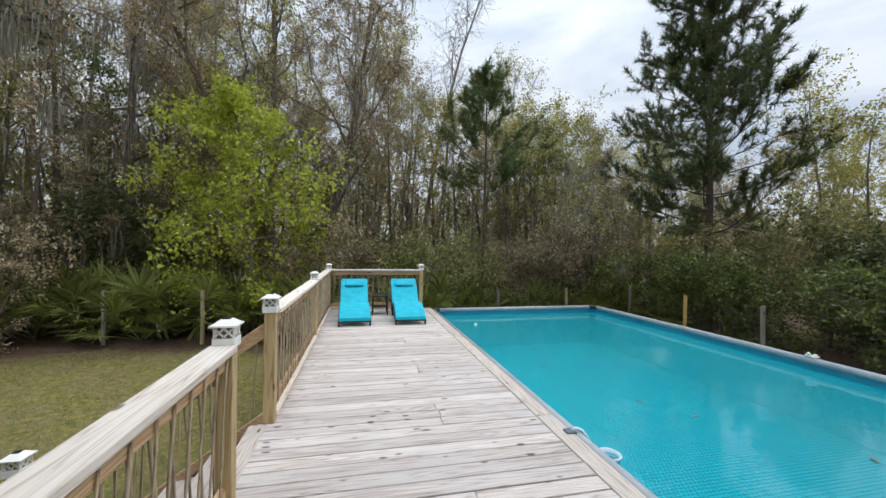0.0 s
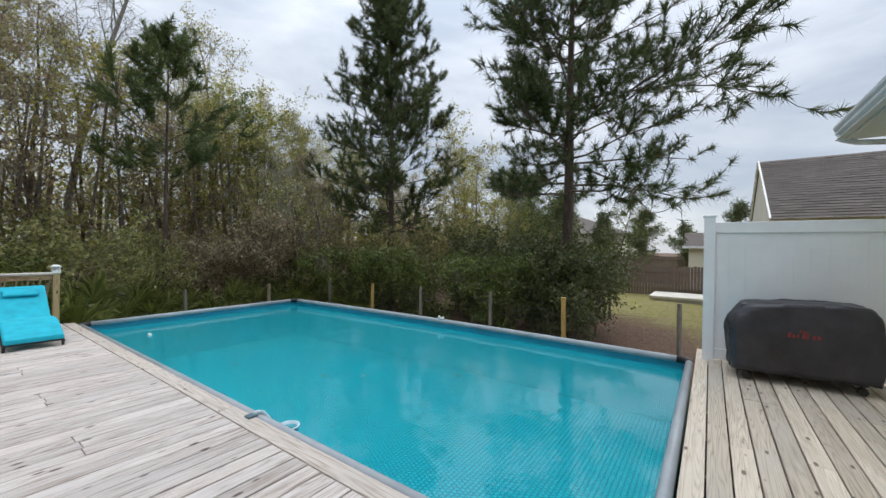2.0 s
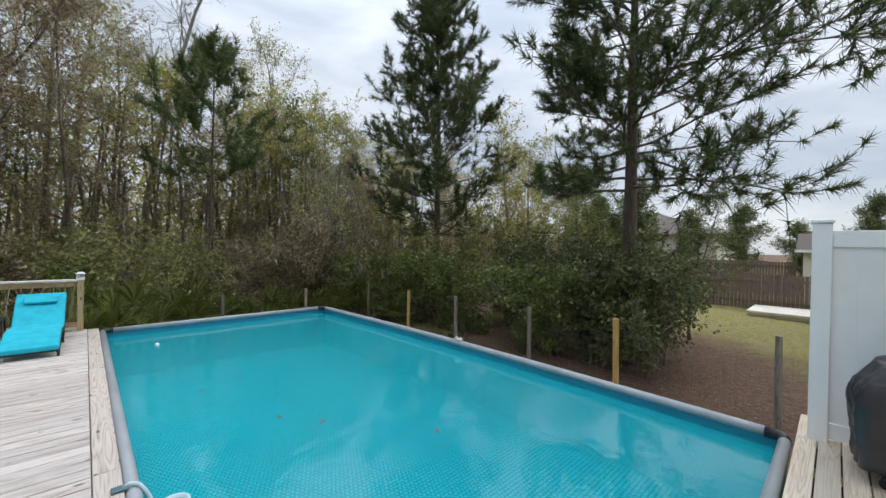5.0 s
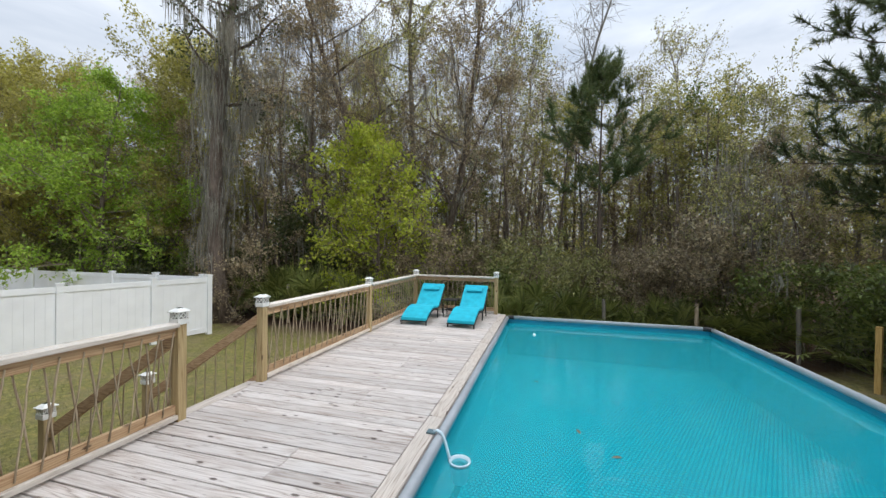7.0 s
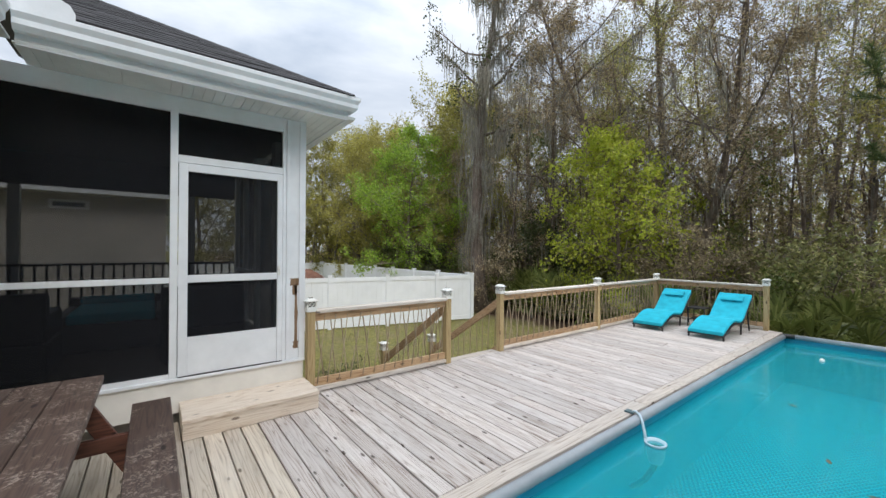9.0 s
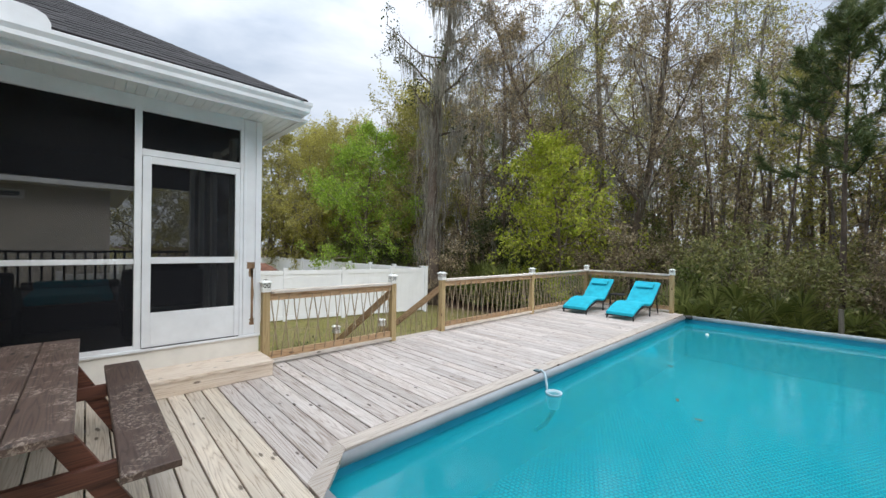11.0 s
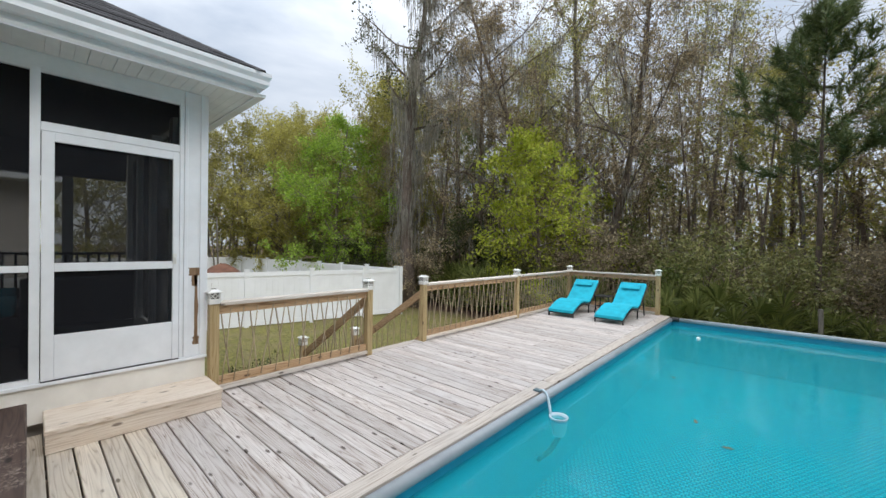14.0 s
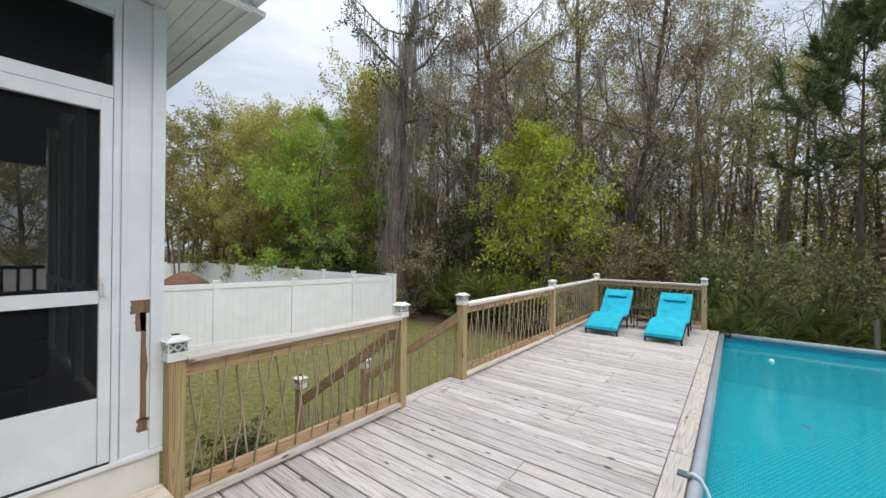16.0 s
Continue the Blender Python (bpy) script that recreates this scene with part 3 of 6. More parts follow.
def rail_section(a, b, lengthwise, pairs):
    """Cap board, two rails and crossed branch balusters between two posts."""
    sec = thing("railing_section", None, "pine railing section with a pale cap board and crossed branch balusters", "railing", "railing sections")
    a, b = Vector((*a, 0)), Vector((*b, 0))
    d = (b - a).normalized()
    a, b = a + d * 0.046, b - d * 0.046
    n = Vector((-d.y, d.x, 0))
    M_R, M_C = (M_RAIL_Y, M_CAP_Y) if lengthwise else (M_RAIL_X, M_CAP_X)

    def bar(w0, w1, z0, z1):
        o = [a + n * w0, b + n * w0, b + n * w1, a + n * w1]
        if n.cross(d).z > 0:
            o.reverse()
        o = [(p.x, p.y) for p in o]
        ar = sum(o[i][0] * o[(i + 1) % 4][1] - o[(i + 1) % 4][0] * o[i][1] for i in range(4))
        return Shape().prism(o if ar > 0 else o[::-1], z0, z1)
    part("cap_board", bar(-0.07, 0.07, 0.915, 0.953), M_C, sec, "greyed white cap board", bevel=0.006)
    part("top_rail", bar(-0.019, 0.019, 0.822, 0.912), M_R, sec, bevel=0.004)
    part("bottom_rail", bar(-0.019, 0.019, 0.075, 0.165), M_R, sec, bevel=0.004)
    part("foot_rail", bar(-0.055, 0.0, 0.030, 0.073), M_C, sec, bevel=0.004)
    L = (b - a).length
    for i in range(pairs):
        u = (i + 0.5) / pairs * L
        for sgn in (1, -1):
            lo = a + d * min(L - 0.03, max(0.03, u + sgn * L / pairs * rnd.uniform(0.30, 0.55))) + n * 0.028 * sgn
            hi = a + d * min(L - 0.03, max(0.03, u - sgn * L / pairs * rnd.uniform(0.15, 0.40))) + n * 0.028 * sgn
            s = Shape()
            stick(s, (lo.x, lo.y, 0.10), (hi.x, hi.y, 0.875), rnd.uniform(0.0055, 0.0085))
            part("baluster", s, M_STICK, sec, smooth=True)


rail_section(POSTS[0], POSTS[1], True, 13)
rail_section(POSTS[2], POSTS[3], True, 19)
rail_section(POSTS[3], POSTS[4], True, 19)
rail_section(POSTS[4], POSTS[5], False, 16)

# ---- stairs down to the lawn ----
stairs = thing("stairs", None, "weathered pine stairs leading down to the lawn", "stairs", "", "structure")
SX0, SX1, SY0, SY1 = -0.84, -2.27, 2.33, 3.38
for i in range(5):
    xx = SX0 - i * 0.285
    zz = -0.18 * (i + 1)
    part("tread", Shape().box(xx - 0.30, xx, SY0, SY1, zz - 0.038, zz, c=0.005), M_EDGE, stairs)
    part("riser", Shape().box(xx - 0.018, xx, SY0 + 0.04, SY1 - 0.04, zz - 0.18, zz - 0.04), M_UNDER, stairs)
for yy in (SY0 - 0.005, SY1 - 0.035):
    s = Shape()
    b = len(s.v)
    for y2 in (yy, yy + 0.04):
        s.v += [(SX0, y2, -0.05), (SX0, y2, -0.36), (SX1 - 0.05, y2, GROUND), (SX1 - 0.05, y2, -0.90)]
    s.f += [(0, 1, 2, 3), (7, 6, 5, 4), (0, 4, 5, 1), (1, 5, 6, 2), (2, 6, 7, 3), (3, 7, 4, 0)]
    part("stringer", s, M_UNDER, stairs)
for y_top, y_low in ((2.31, 2.16), (3.425, 3.20)):
    rail_post(-2.32, y_low, GROUND, -0.10)
    copy_thing(cap0, pose(-2.32, y_low, -0.10))
    sr = thing("stair_railing", None, "sloping pine stair rail with thin branch balusters", "railing", "stair rails")
    a, b = Vector((RX - 0.045, y_top, 0)), Vector((-2.275, y_low, 0))
    for nm, z_hi, z_lo, hgt, wid in (("hand_rail", 0.86, -0.22, 0.13, 0.04), ("bottom_rail", 0.10, -0.92, 0.09, 0.04)):
        s = Shape()
        for p, z in ((a, z_hi), (b, z_lo)):
            s.v += [(p.x, p.y - wid / 2, z - hgt), (p.x, p.y + wid / 2, z - hgt), (p.x, p.y + wid / 2, z), (p.x, p.y - wid / 2, z)]
        s.f += [(3, 2, 1, 0), (4, 5, 6, 7)] + [(i, (i + 1) % 4, 4 + (i + 1) % 4, 4 + i) for i in range(4)]
        part(nm, s, M_RAIL_X, sr, bevel=0.004)
    for i in range(11):
        t = (i + 0.6) / 11.2
        p = a.lerp(b, t)
        s = Shape()
        stick(s, (p.x + rnd.uniform(-0.03, 0.03), p.y + 0.026, 0.05 - 1.02 * t), (p.x, p.y + 0.026, 0.80 - 1.08 * t), 0.007)
        part("baluster", s, M_STICK, sr, smooth=True)

# ---- house: screened porch ----
HX, HY = -0.775, 0.272
PORCH_W = -4.6
EAVE_X, EAVE_Y, EAVE_S = -0.25, 0.71, -1.87
SOFFIT_Z, GUT0, GUT1 = 3.085, 3.155, 3.305
WALL_Y = -2.52
porch = thing("wall_porch", None, "white framed porch wall with dark insect screens", "porch wall", "", "structure")
skirt = part("skirt_board", Shape().box(HX - 0.10, HX, WALL_Y, HY, 0.085, 0.385), M_SKIRT, porch, "pale painted skirt board")
part("sill", Shape().box(HX - 0.10, HX + 0.025, WALL_Y, HY + 0.01, 0.386, 0.415), M_WHITE, porch, bevel=0.004)
part("foundation", Shape().box(HX - 0.20, HX - 0.11, WALL_Y, HY - 0.03, GROUND - 0.05, 0.32), M_GREYWALL, porch)
cp = part("corner_post", Shape().box(HX - 0.24, HX - 0.006, 0.075, HY, 0.416, SOFFIT_Z - 0.002), M_WHITE, porch, "white painted corner post", bevel=0.003)
part("corner_trim", Shape().box(HX - 0.005, HX + 0.012, 0.217, HY + 0.012, 0.416, SOFFIT_Z - 0.004), M_WHITE, porch, bevel=0.003)
part("corner_trim", Shape().box(HX - 0.005, HX + 0.010, 0.078, 0.108, 0.416, SOFFIT_Z - 0.004), M_WHITE, porch, bevel=0.003)
s = Shape()
bx = HX - 0.004
for (y0, y1, z0, z1) in ((0.172, 0.205, 0.60, 1.24), (0.125, 0.238, 1.235, 1.315), (0.150, 0.200, 1.13, 1.236), (0.160, 0.215, 0.53, 0.61)):
    ring = []
    k = 7
    for i in range(k):
        ring.append((y0 + rnd.uniform(-0.006, 0.006), z0 + (z1 - z0) * i / (k - 1)))
    for i in range(k):
        ring.append((y1 + rnd.uniform(-0.006, 0.006), z1 - (z1 - z0) * i / (k - 1)))
    b = len(s.v)
    s.v += [(bx, y, z) for y, z in ring]
    s.f.append(tuple(range(b, b + len(ring))))
part("peeled_patch", s, M_RAW, cp, "bare brown wood where paint peeled off")
part("header", Shape().box(HX - 0.10, HX, WALL_Y, 0.074, 2.965, SOFFIT_Z - 0.002), M_WHITE, porch)
part("mullion", Shape().box(HX - 0.06, HX + 0.006, -0.965, -0.905, 0.416, 2.964), M_WHITE, porch, bevel=0.003)
part("jamb", Shape().box(HX - 0.06, HX + 0.004, 0.040, 0.074, 0.416, 2.964), M_WHITE, porch, bevel=0.003)
part("transom_bar", Shape().box(HX - 0.06, HX + 0.004, -0.904, 0.039, 2.465, 2.535), M_WHITE, porch, bevel=0.003)
part("head_frame", Shape().box(HX - 0.05, HX + 0.004, WALL_Y, -0.966, 2.935, 2.964), M_WHITE, porch)
part("transom_frame", Shape().box(HX - 0.05, HX, -0.904, 0.039, 2.935, 2.964), M_WHITE, porch)
part("mid_rail", Shape().box(HX - 0.05, HX + 0.002, WALL_Y, -0.966, 1.315, 1.365), M_WHITE, porch, bevel=0.003)
part("bottom_rail", Shape().box(HX - 0.05, HX + 0.002, WALL_Y, -0.966, 0.416, 0.455), M_WHITE, porch)
for y0, y1, z0, z1 in ((-0.904, 0.039, 2.536, 2.934), (WALL_Y, -0.966, 1.366, 2.934), (WALL_Y, -0.966, 0.456, 1.314)):
    part("screen", Shape().box(HX - 0.031, HX - 0.029, y0, y1, z0, z1), M_SCREEN, porch, "dark insect mesh")
door = thing("door_1", None, "closed white screen door with a solid kick panel", "door", "", "structure")
dy0, dy1, dz0, dz1 = -0.900, 0.035, 0.425, 2.458
s = Shape()
for y0, y1, z0, z1 in ((dy0, dy0 + 0.075, dz0, dz1), (dy1 - 0.052, dy1, dz0, dz1), (dy0 + 0.075, dy1 - 0.052, dz1 - 0.075, dz1), (dy0 + 0.075, dy1 - 0.052, 1.315, 1.385)):
    s.box(HX - 0.028, HX + 0.016, y0, y1, z0, z1)
part("door_frame", s, M_WHITE, door, bevel=0.003)
part("kick_panel", Shape().box(HX - 0.022, HX + 0.010, dy0 + 0.076, dy1 - 0.053, dz0, 0.790), M_WHITE, door, bevel=0.003)
for z0, z1 in ((0.791, 1.314), (1.386, dz1 - 0.076)):
    part("screen", Shape().box(HX - 0.011, HX - 0.009, dy0 + 0.076, dy1 - 0.053, z0, z1), M_SCREEN, door, "dark insect mesh")
hd = Shape().box(HX + 0.0165, HX + 0.03, -0.016, 0.012, 1.36, 1.46)
hd.tube([(HX + 0.03, -0.002, 1.43), (HX + 0.055, -0.002, 1.42), (HX + 0.055, -0.002, 1.36)], 0.006, 8)
part("door_handle", hd, M_CAPLITE, door)
part("sweep", Shape().box(HX - 0.02, HX + 0.02, dy0, dy1, 0.4155, 0.424), M_BLACK, door, "black rubber door sweep")
# inside of the porch
structure("floor_porch", Shape().box(PORCH_W, HX - 0.145, -4.9, HY - 0.05, 0.33, 0.40), M_PORCHFLOOR, "dark boarded floor of the screened porch", "floor")
structure("ceiling_porch", Shape().box(PORCH_W, HX - 0.11, -4.9, HY - 0.02, 3.03, 3.07), M_PORCHDIM, "ceiling of the screened porch, its dimness put into the grey colour", "ceiling")
structure("wall_porch_back", Shape().box(PORCH_W, HX - 0.11, -5.05, -4.91, 0.40, 3.03), M_GREYWALL, "house wall at the back of the porch", "wall")
pn = thing("wall_porch_north", None, "white porch posts with dark screens between", "porch wall", "", "structure")
for xx in (-1.75, -2.85, -3.75, -4.6):
    part("post", Shape().box(xx, xx + 0.16, HY - 0.12, HY, 0.401, 3.029), M_WHITE, pn, bevel=0.003)
for x0, x1 in ((-4.43, -3.76), (-3.58, -2.86), (-2.68, -1.76), (-1.58, -0.99)):
    part("screen", Shape().box(x0, x1, HY - 0.061, HY - 0.059, 0.45, 2.9), M_SCREEN, pn)
part("top_rail", Shape().box(-4.43, -0.99, HY - 0.14, HY - 0.125, 1.24, 1.30), M_WHITE, pn)
pw = thing("wall_porch_west", None, "porch side with posts, screens and a dark balustrade", "porch wall", "", "structure")
for yy in (-4.9, -2.75, -0.62):
    part("post", Shape().box(PORCH_W + 0.01, PORCH_W + 0.13, yy, yy + 0.12, 0.401, 3.029), M_WHITE, pw)
# added header, carries the ceiling's painted dimness down over the screens
part("header", Shape().box(PORCH_W + 0.131, PORCH_W + 0.19, -4.9, HY - 0.15, 2.56, 3.027), M_PORCHDIM, pw, "added header over the screens in the dimmed ceiling colour")
part("top_rail", Shape().box(PORCH_W + 0.15, PORCH_W + 0.24, -4.9, HY - 0.15, 1.36, 1.40), M_BLACK, pw)
part("bottom_rail", Shape().box(PORCH_W + 0.17, PORCH_W + 0.22, -4.9, HY - 0.15, 0.48, 0.53), M_BLACK, pw)
for i in range(40):
    yy = -4.85 + i * 0.125
    part("baluster", Shape().box(PORCH_W + 0.18, PORCH_W + 0.21, yy, yy + 0.03, 0.53, 1.36), M_BLACK, pw)


def sofa_bits(name, m, w, d, label, back=0.82, cushions=1):
    so = thing(name, m, label, "chair", "porch seats")
    part("base", Shape().box(-w / 2, w / 2, -d / 2, d / 2, 0.04, 0.36), M_WICKER, so, bevel=0.02)
    part("backrest", Shape().box(-w / 2, w / 2, d / 2 - 0.14, d / 2, 0.361, back), M_WICKER, so, bevel=0.03)
    for sx in (-1, 1):
        part("armrest", Shape().box(min(sx * w / 2, sx * (w / 2 - 0.12)), max(sx * w / 2, sx * (w / 2 - 0.12)), -d / 2, d / 2 - 0.141, 0.361, 0.46 if cushions > 1 else 0.62), M_WICKER, so, bevel=0.03)
    part("seat_cushion", Shape().box(-w / 2 + 0.125, w / 2 - 0.125, -d / 2, d / 2 - 0.145, 0.362, 0.48), M_CUSH, so, "teal seat cushion", bevel=0.03)
    if cushions > 1:
        part("back_cushion", Shape().box(-w / 2 + 0.13, w / 2 - 0.13, d / 2 - 0.26, d / 2 - 0.142, 0.481, back + 0.02), M_CUSH, so, "teal back cushion", bevel=0.03)
    for sx in (-1, 1):
        for sy in (-1, 1):
            part("foot", Shape().box(sx * (w / 2 - 0.06) - 0.03, sx * (w / 2 - 0.06) + 0.03, sy * (d / 2 - 0.06) - 0.03, sy * (d / 2 - 0.06) + 0.03, 0, 0.039), M_BLACK, so)


sofa_bits("lounge_chair", pose(-2.95, -1.46, 0.401, 0, 0, 90), 1.05, 1.3, "deep black wicker lounge chair with teal cushions on the porch", 0.56, 2)
sofa_bits("wicker_armchair", pose(-1.75, -0.62, 0.401, 0, 0, -90), 0.8, 0.75, "black wicker armchair with a teal cushion on the porch")
sofa_bits("wicker_armchair", pose(-1.7, -2.25, 0.401, 0, 0, -90), 0.8, 0.75, "black wicker armchair with a teal cushion on the porch")
sofa_bits("wicker_armchair", pose(-3.3, -0.45, 0.401, 0, 0, -75), 0.8, 0.75, "black wicker armchair with a teal cushion on the porch")

# ---- house: eaves, gutters and roof ----
MAIN_E = 7.22
EAVE_E = 7.72
eaves = thing("eaves", None, "white vinyl soffit and gutters under the roof edge", "eaves", "", "structure")
sof = Shape()
for i in range(33):
    y0 = EAVE_Y - 0.02 - (i + 1) * 0.083
    if y0 > EAVE_S - 0.05:
        sof.box(HX + 0.002 if y0 < HY else -5.0, EAVE_X - 0.10, y0, y0 + 0.079, SOFFIT_Z, SOFFIT_Z + 0.012)
part("soffit", sof, M_SOFFIT, eaves, "grooved white vinyl soffit")
sof = Shape()
for i in range(98):
    x0 = EAVE_X - 0.10 + i * 0.081
    sof.box(x0, x0 + 0.077, WALL_Y, EAVE_S - 0.10, SOFFIT_Z, SOFFIT_Z + 0.012)
part("soffit", sof, M_SOFFIT, eaves, "grooved white vinyl soffit")
part("soffit_backing", Shape().box(-5.0, EAVE_X - 0.10, EAVE_S, EAVE_Y - 0.02, SOFFIT_Z + 0.014, SOFFIT_Z + 0.03), M_SOFFIT, eaves)
part("soffit_backing", Shape().box(EAVE_X - 0.10, EAVE_E - 0.02, WALL_Y - 0.1, EAVE_S - 0.02, SOFFIT_Z + 0.014, SOFFIT_Z + 0.03), M_SOFFIT, eaves)
GPROF = ((0.0, 0.0), (0.055, 0.0), (0.085, 0.035), (0.085, 0.075), (0.105, 0.115), (0.105, 0.15), (0.095, 0.15), (0.095, 0.145), (0.0, 0.145))


def gutter(a, b, out, mitre_a=0.0, mitre_b=0.0):
    """A gutter with an ogee front from a to b; out points away from the house."""
    s = Shape()
    a, b, out = Vector(a), Vector(b), Vector(out)
    d = (b - a).normalized()
    n = len(GPROF)
    for p, mit in ((a, mitre_a), (b, mitre_b)):
        for u, z in GPROF:
            q = p + out * u + d * mit * u
            s.v.append((q.x, q.y, GUT0 + z))
    s.f += [(i, (i + 1) % n, n + (i + 1) % n, n + i) for i in range(n)]
    s.f += [tuple(reversed(range(n))), tuple(range(n, 2 * n))]
    return s


part("gutter", gutter((EAVE_X - 0.105, EAVE_S, 0), (EAVE_X - 0.105, EAVE_Y - 0.105, 0), (1, 0, 0), 0.0, 1.0), M_WHITE, eaves, "white ogee gutter")
part("gutter", gutter((EAVE_X - 0.105, EAVE_Y - 0.105, 0), (-5.0, EAVE_Y - 0.105, 0), (0, 1, 0), -1.0, 0.0), M_WHITE, eaves, "white ogee gutter")
part("gutter", gutter((EAVE_E, EAVE_S - 0.105, 0), (EAVE_X, EAVE_S - 0.105, 0), (0, 1, 0)), M_WHITE, eaves, "white ogee gutter")
part("fascia", Shape().box(EAVE_X - 0.125, EAVE_X - 0.106, EAVE_S, EAVE_Y - 0.106, SOFFIT_Z - 0.012, GUT1), M_WHITE, eaves)
part("fascia", Shape().box(-5.0, EAVE_X - 0.126, EAVE_Y - 0.125, EAVE_Y - 0.106, SOFFIT_Z - 0.012, GUT1), M_WHITE, eaves)
part("fascia", Shape().box(EAVE_X - 0.10, EAVE_E, EAVE_S - 0.125, EAVE_S - 0.106, SOFFIT_Z - 0.012, GUT1), M_WHITE, eaves)
# splash guard standing on the gutter by the valley
s = Shape()
out_ = [(-1.55, 0.0), (-1.55, 0.07), (-1.58, 0.125), (-1.64, 0.155), (-1.71, 0.165), (-1.98, 0.165), (-1.98, 0.0)]
n = len(out_)
s.v += [(EAVE_X - 0.012, y, GUT1 - 0.02 + z) for y, z in out_] + [(EAVE_X - 0.006, y, GUT1 - 0.02 + z) for y, z in out_]
s.f += [tuple(range(n)), tuple(reversed(range(n, 2 * n)))] + [(i, n + i, n + (i + 1) % n, (i + 1) % n) for i in range(n)]
part("splash_guard", s, M_WHITE, eaves, "white sheet-metal splash guard on the gutter")
# downspout elbow at the far end of the long gutter
part("downspout", Shape().tube([(EAVE_E - 0.12, EAVE_S - 0.05, GUT0 + 0.01), (EAVE_E - 0.12, EAVE_S - 0.06, GUT0 - 0.06), (EAVE_E - 0.17, EAVE_S - 0.20, GUT0 - 0.13), (EAVE_E - 0.36, WALL_Y + 0.04, GUT0 - 0.22),
                              (EAVE_E - 0.40, WALL_Y + 0.04, GUT0 - 0.34), (EAVE_E - 0.40, WALL_Y + 0.04, -0.8)], 0.038, 10), M_WHITE, eaves, "white downspout", True)

PITCH = 0.57
roof = thing("roof_house", None, "dark charcoal shingle roof with a hip", "roof", "", "structure")


def course_face(name, origin, along, inward, length, rows, trim_a, trim_b, width=0.30, material=None, step=0.14, pitch=PITCH):
    """Overlapping shingle courses from an eave upward; trim_a and trim_b narrow each course per metre inward."""
    s = Shape()
    origin, along, inward = Vector(origin), Vector(along), Vector(inward)
    up = Vector((0, 0, 1))
    for r in range(rows):
        d0, d1 = r * step, (r + 1) * step + 0.05
        x = d0 * trim_a - rnd.uniform(0, width)
        end = length - d0 * trim_b
        while x < end:
            w_ = width * rnd.uniform(0.75, 1.2)
            x0, x1 = max(x, d0 * trim_a), min(x + w_ - 0.004, end)
            if x1 - x0 > 0.02:
                lift = rnd.uniform(0.006, 0.014)
                u0, u1 = max(x0, d1 * trim_a), min(x1, length - d1 * trim_b)
                if u1 <= u0:
                    u0 = u1 = min(max(0.5 * (x0 + x1), d1 * trim_a), length - d1 * trim_b)
                p = [origin + along * x0 + inward * d0 + up * (d0 * pitch + lift), origin + along * x1 + inward * d0 + up * (d0 * pitch + lift),
                     origin + along * u1 + inward * d1 + up * (d1 * pitch + 0.001), origin + along * u0 + inward * d1 + up * (d1 * pitch + 0.001)]
                b = len(s.v)
                s.v += [tuple(q) for q in p] + [tuple(p[0] - up * lift), tuple(p[1] - up * lift)]
                s.f += [(b, b + 1, b + 2, b + 3), (b + 4, b + 5, b + 1, b)]
            x += w_
    ob = part(name, s, material or M_SHINGLE, roof)
    ob["kind"] = "stuff"
    return ob


RZ = GUT1 + 0.03
DEPTH = 4.0
ex, ey, es = EAVE_X - 0.05, EAVE_Y - 0.05, EAVE_S - 0.05
# solid decks under the shingles
s = Shape()
s.face((ex, ey, RZ), (ex - DEPTH, ey - DEPTH, RZ + DEPTH * PITCH), (ex - DEPTH, es - DEPTH, RZ + DEPTH * PITCH), (ex, es, RZ))
s.face((ex, ey, RZ), (-8.0, ey, RZ), (-8.0, ey - DEPTH, RZ + DEPTH * PITCH), (ex - DEPTH, ey - DEPTH, RZ + DEPTH * PITCH))
s.face((EAVE_E, es, RZ), (ex, es, RZ), (ex - DEPTH, es - DEPTH, RZ + DEPTH * PITCH), (EAVE_E, es - DEPTH, RZ + DEPTH * PITCH))
part("roof_deck", s, M_SHINGLE, roof)
course_face("shingles", (ex, es, RZ), (0, 1, 0), (-1, 0, 0), ey - es, 28, -1.0, 1.0)
course_face("shingles", (-8.0, ey, RZ), (1, 0, 0), (0, -1, 0), ex + 8.0, 12, 0.0, 1.0)
course_face("shingles", (ex, es, RZ), (1, 0, 0), (0, -1, 0), EAVE_E - ex, 10, -1.0, 0.0)
hipcap = Shape()
for i in range(26):
    k = i * 0.15
    a = Vector((ex - k, ey - k, RZ + k * PITCH + 0.016))
    b = Vector((ex - k - 0.2, ey - k - 0.2, RZ + (k + 0.2) * PITCH + 0.012))
    q = Vector((1, -1, 0)).normalized() * 0.12
    dn = Vector((0, 0, -0.055))
    hipcap.face(a, a + q + dn, b + q + dn, b)
    hipcap.face(a, b, b - q + dn, a - q + dn)
ob = part("hip_cap", hipcap, M_SHINGLE, roof)

# ---- house: main wall ----
main = thing("wall_main", None, "cream stucco house wall above a white base board", "wall", "", "structure")
part("stucco", Shape().box(-0.84, MAIN_E, WALL_Y - 0.18, WALL_Y, 0.30, SOFFIT_Z - 0.002), M_CREAM, main)
part("stucco", Shape().box(MAIN_E - 0.18, MAIN_E, -9.0, WALL_Y - 0.181, GROUND - 0.1, SOFFIT_Z - 0.002), M_CREAM, main)
part("base_board", Shape().box(-0.72, MAIN_E, WALL_Y - 0.16, WALL_Y + 0.022, 0.012, 0.285), M_WHITE, main, "white base board", bevel=0.004)
part("base_ledge", Shape().box(-0.72, MAIN_E, WALL_Y - 0.16, WALL_Y + 0.012, 0.286, 0.2995), M_CREAM, main)
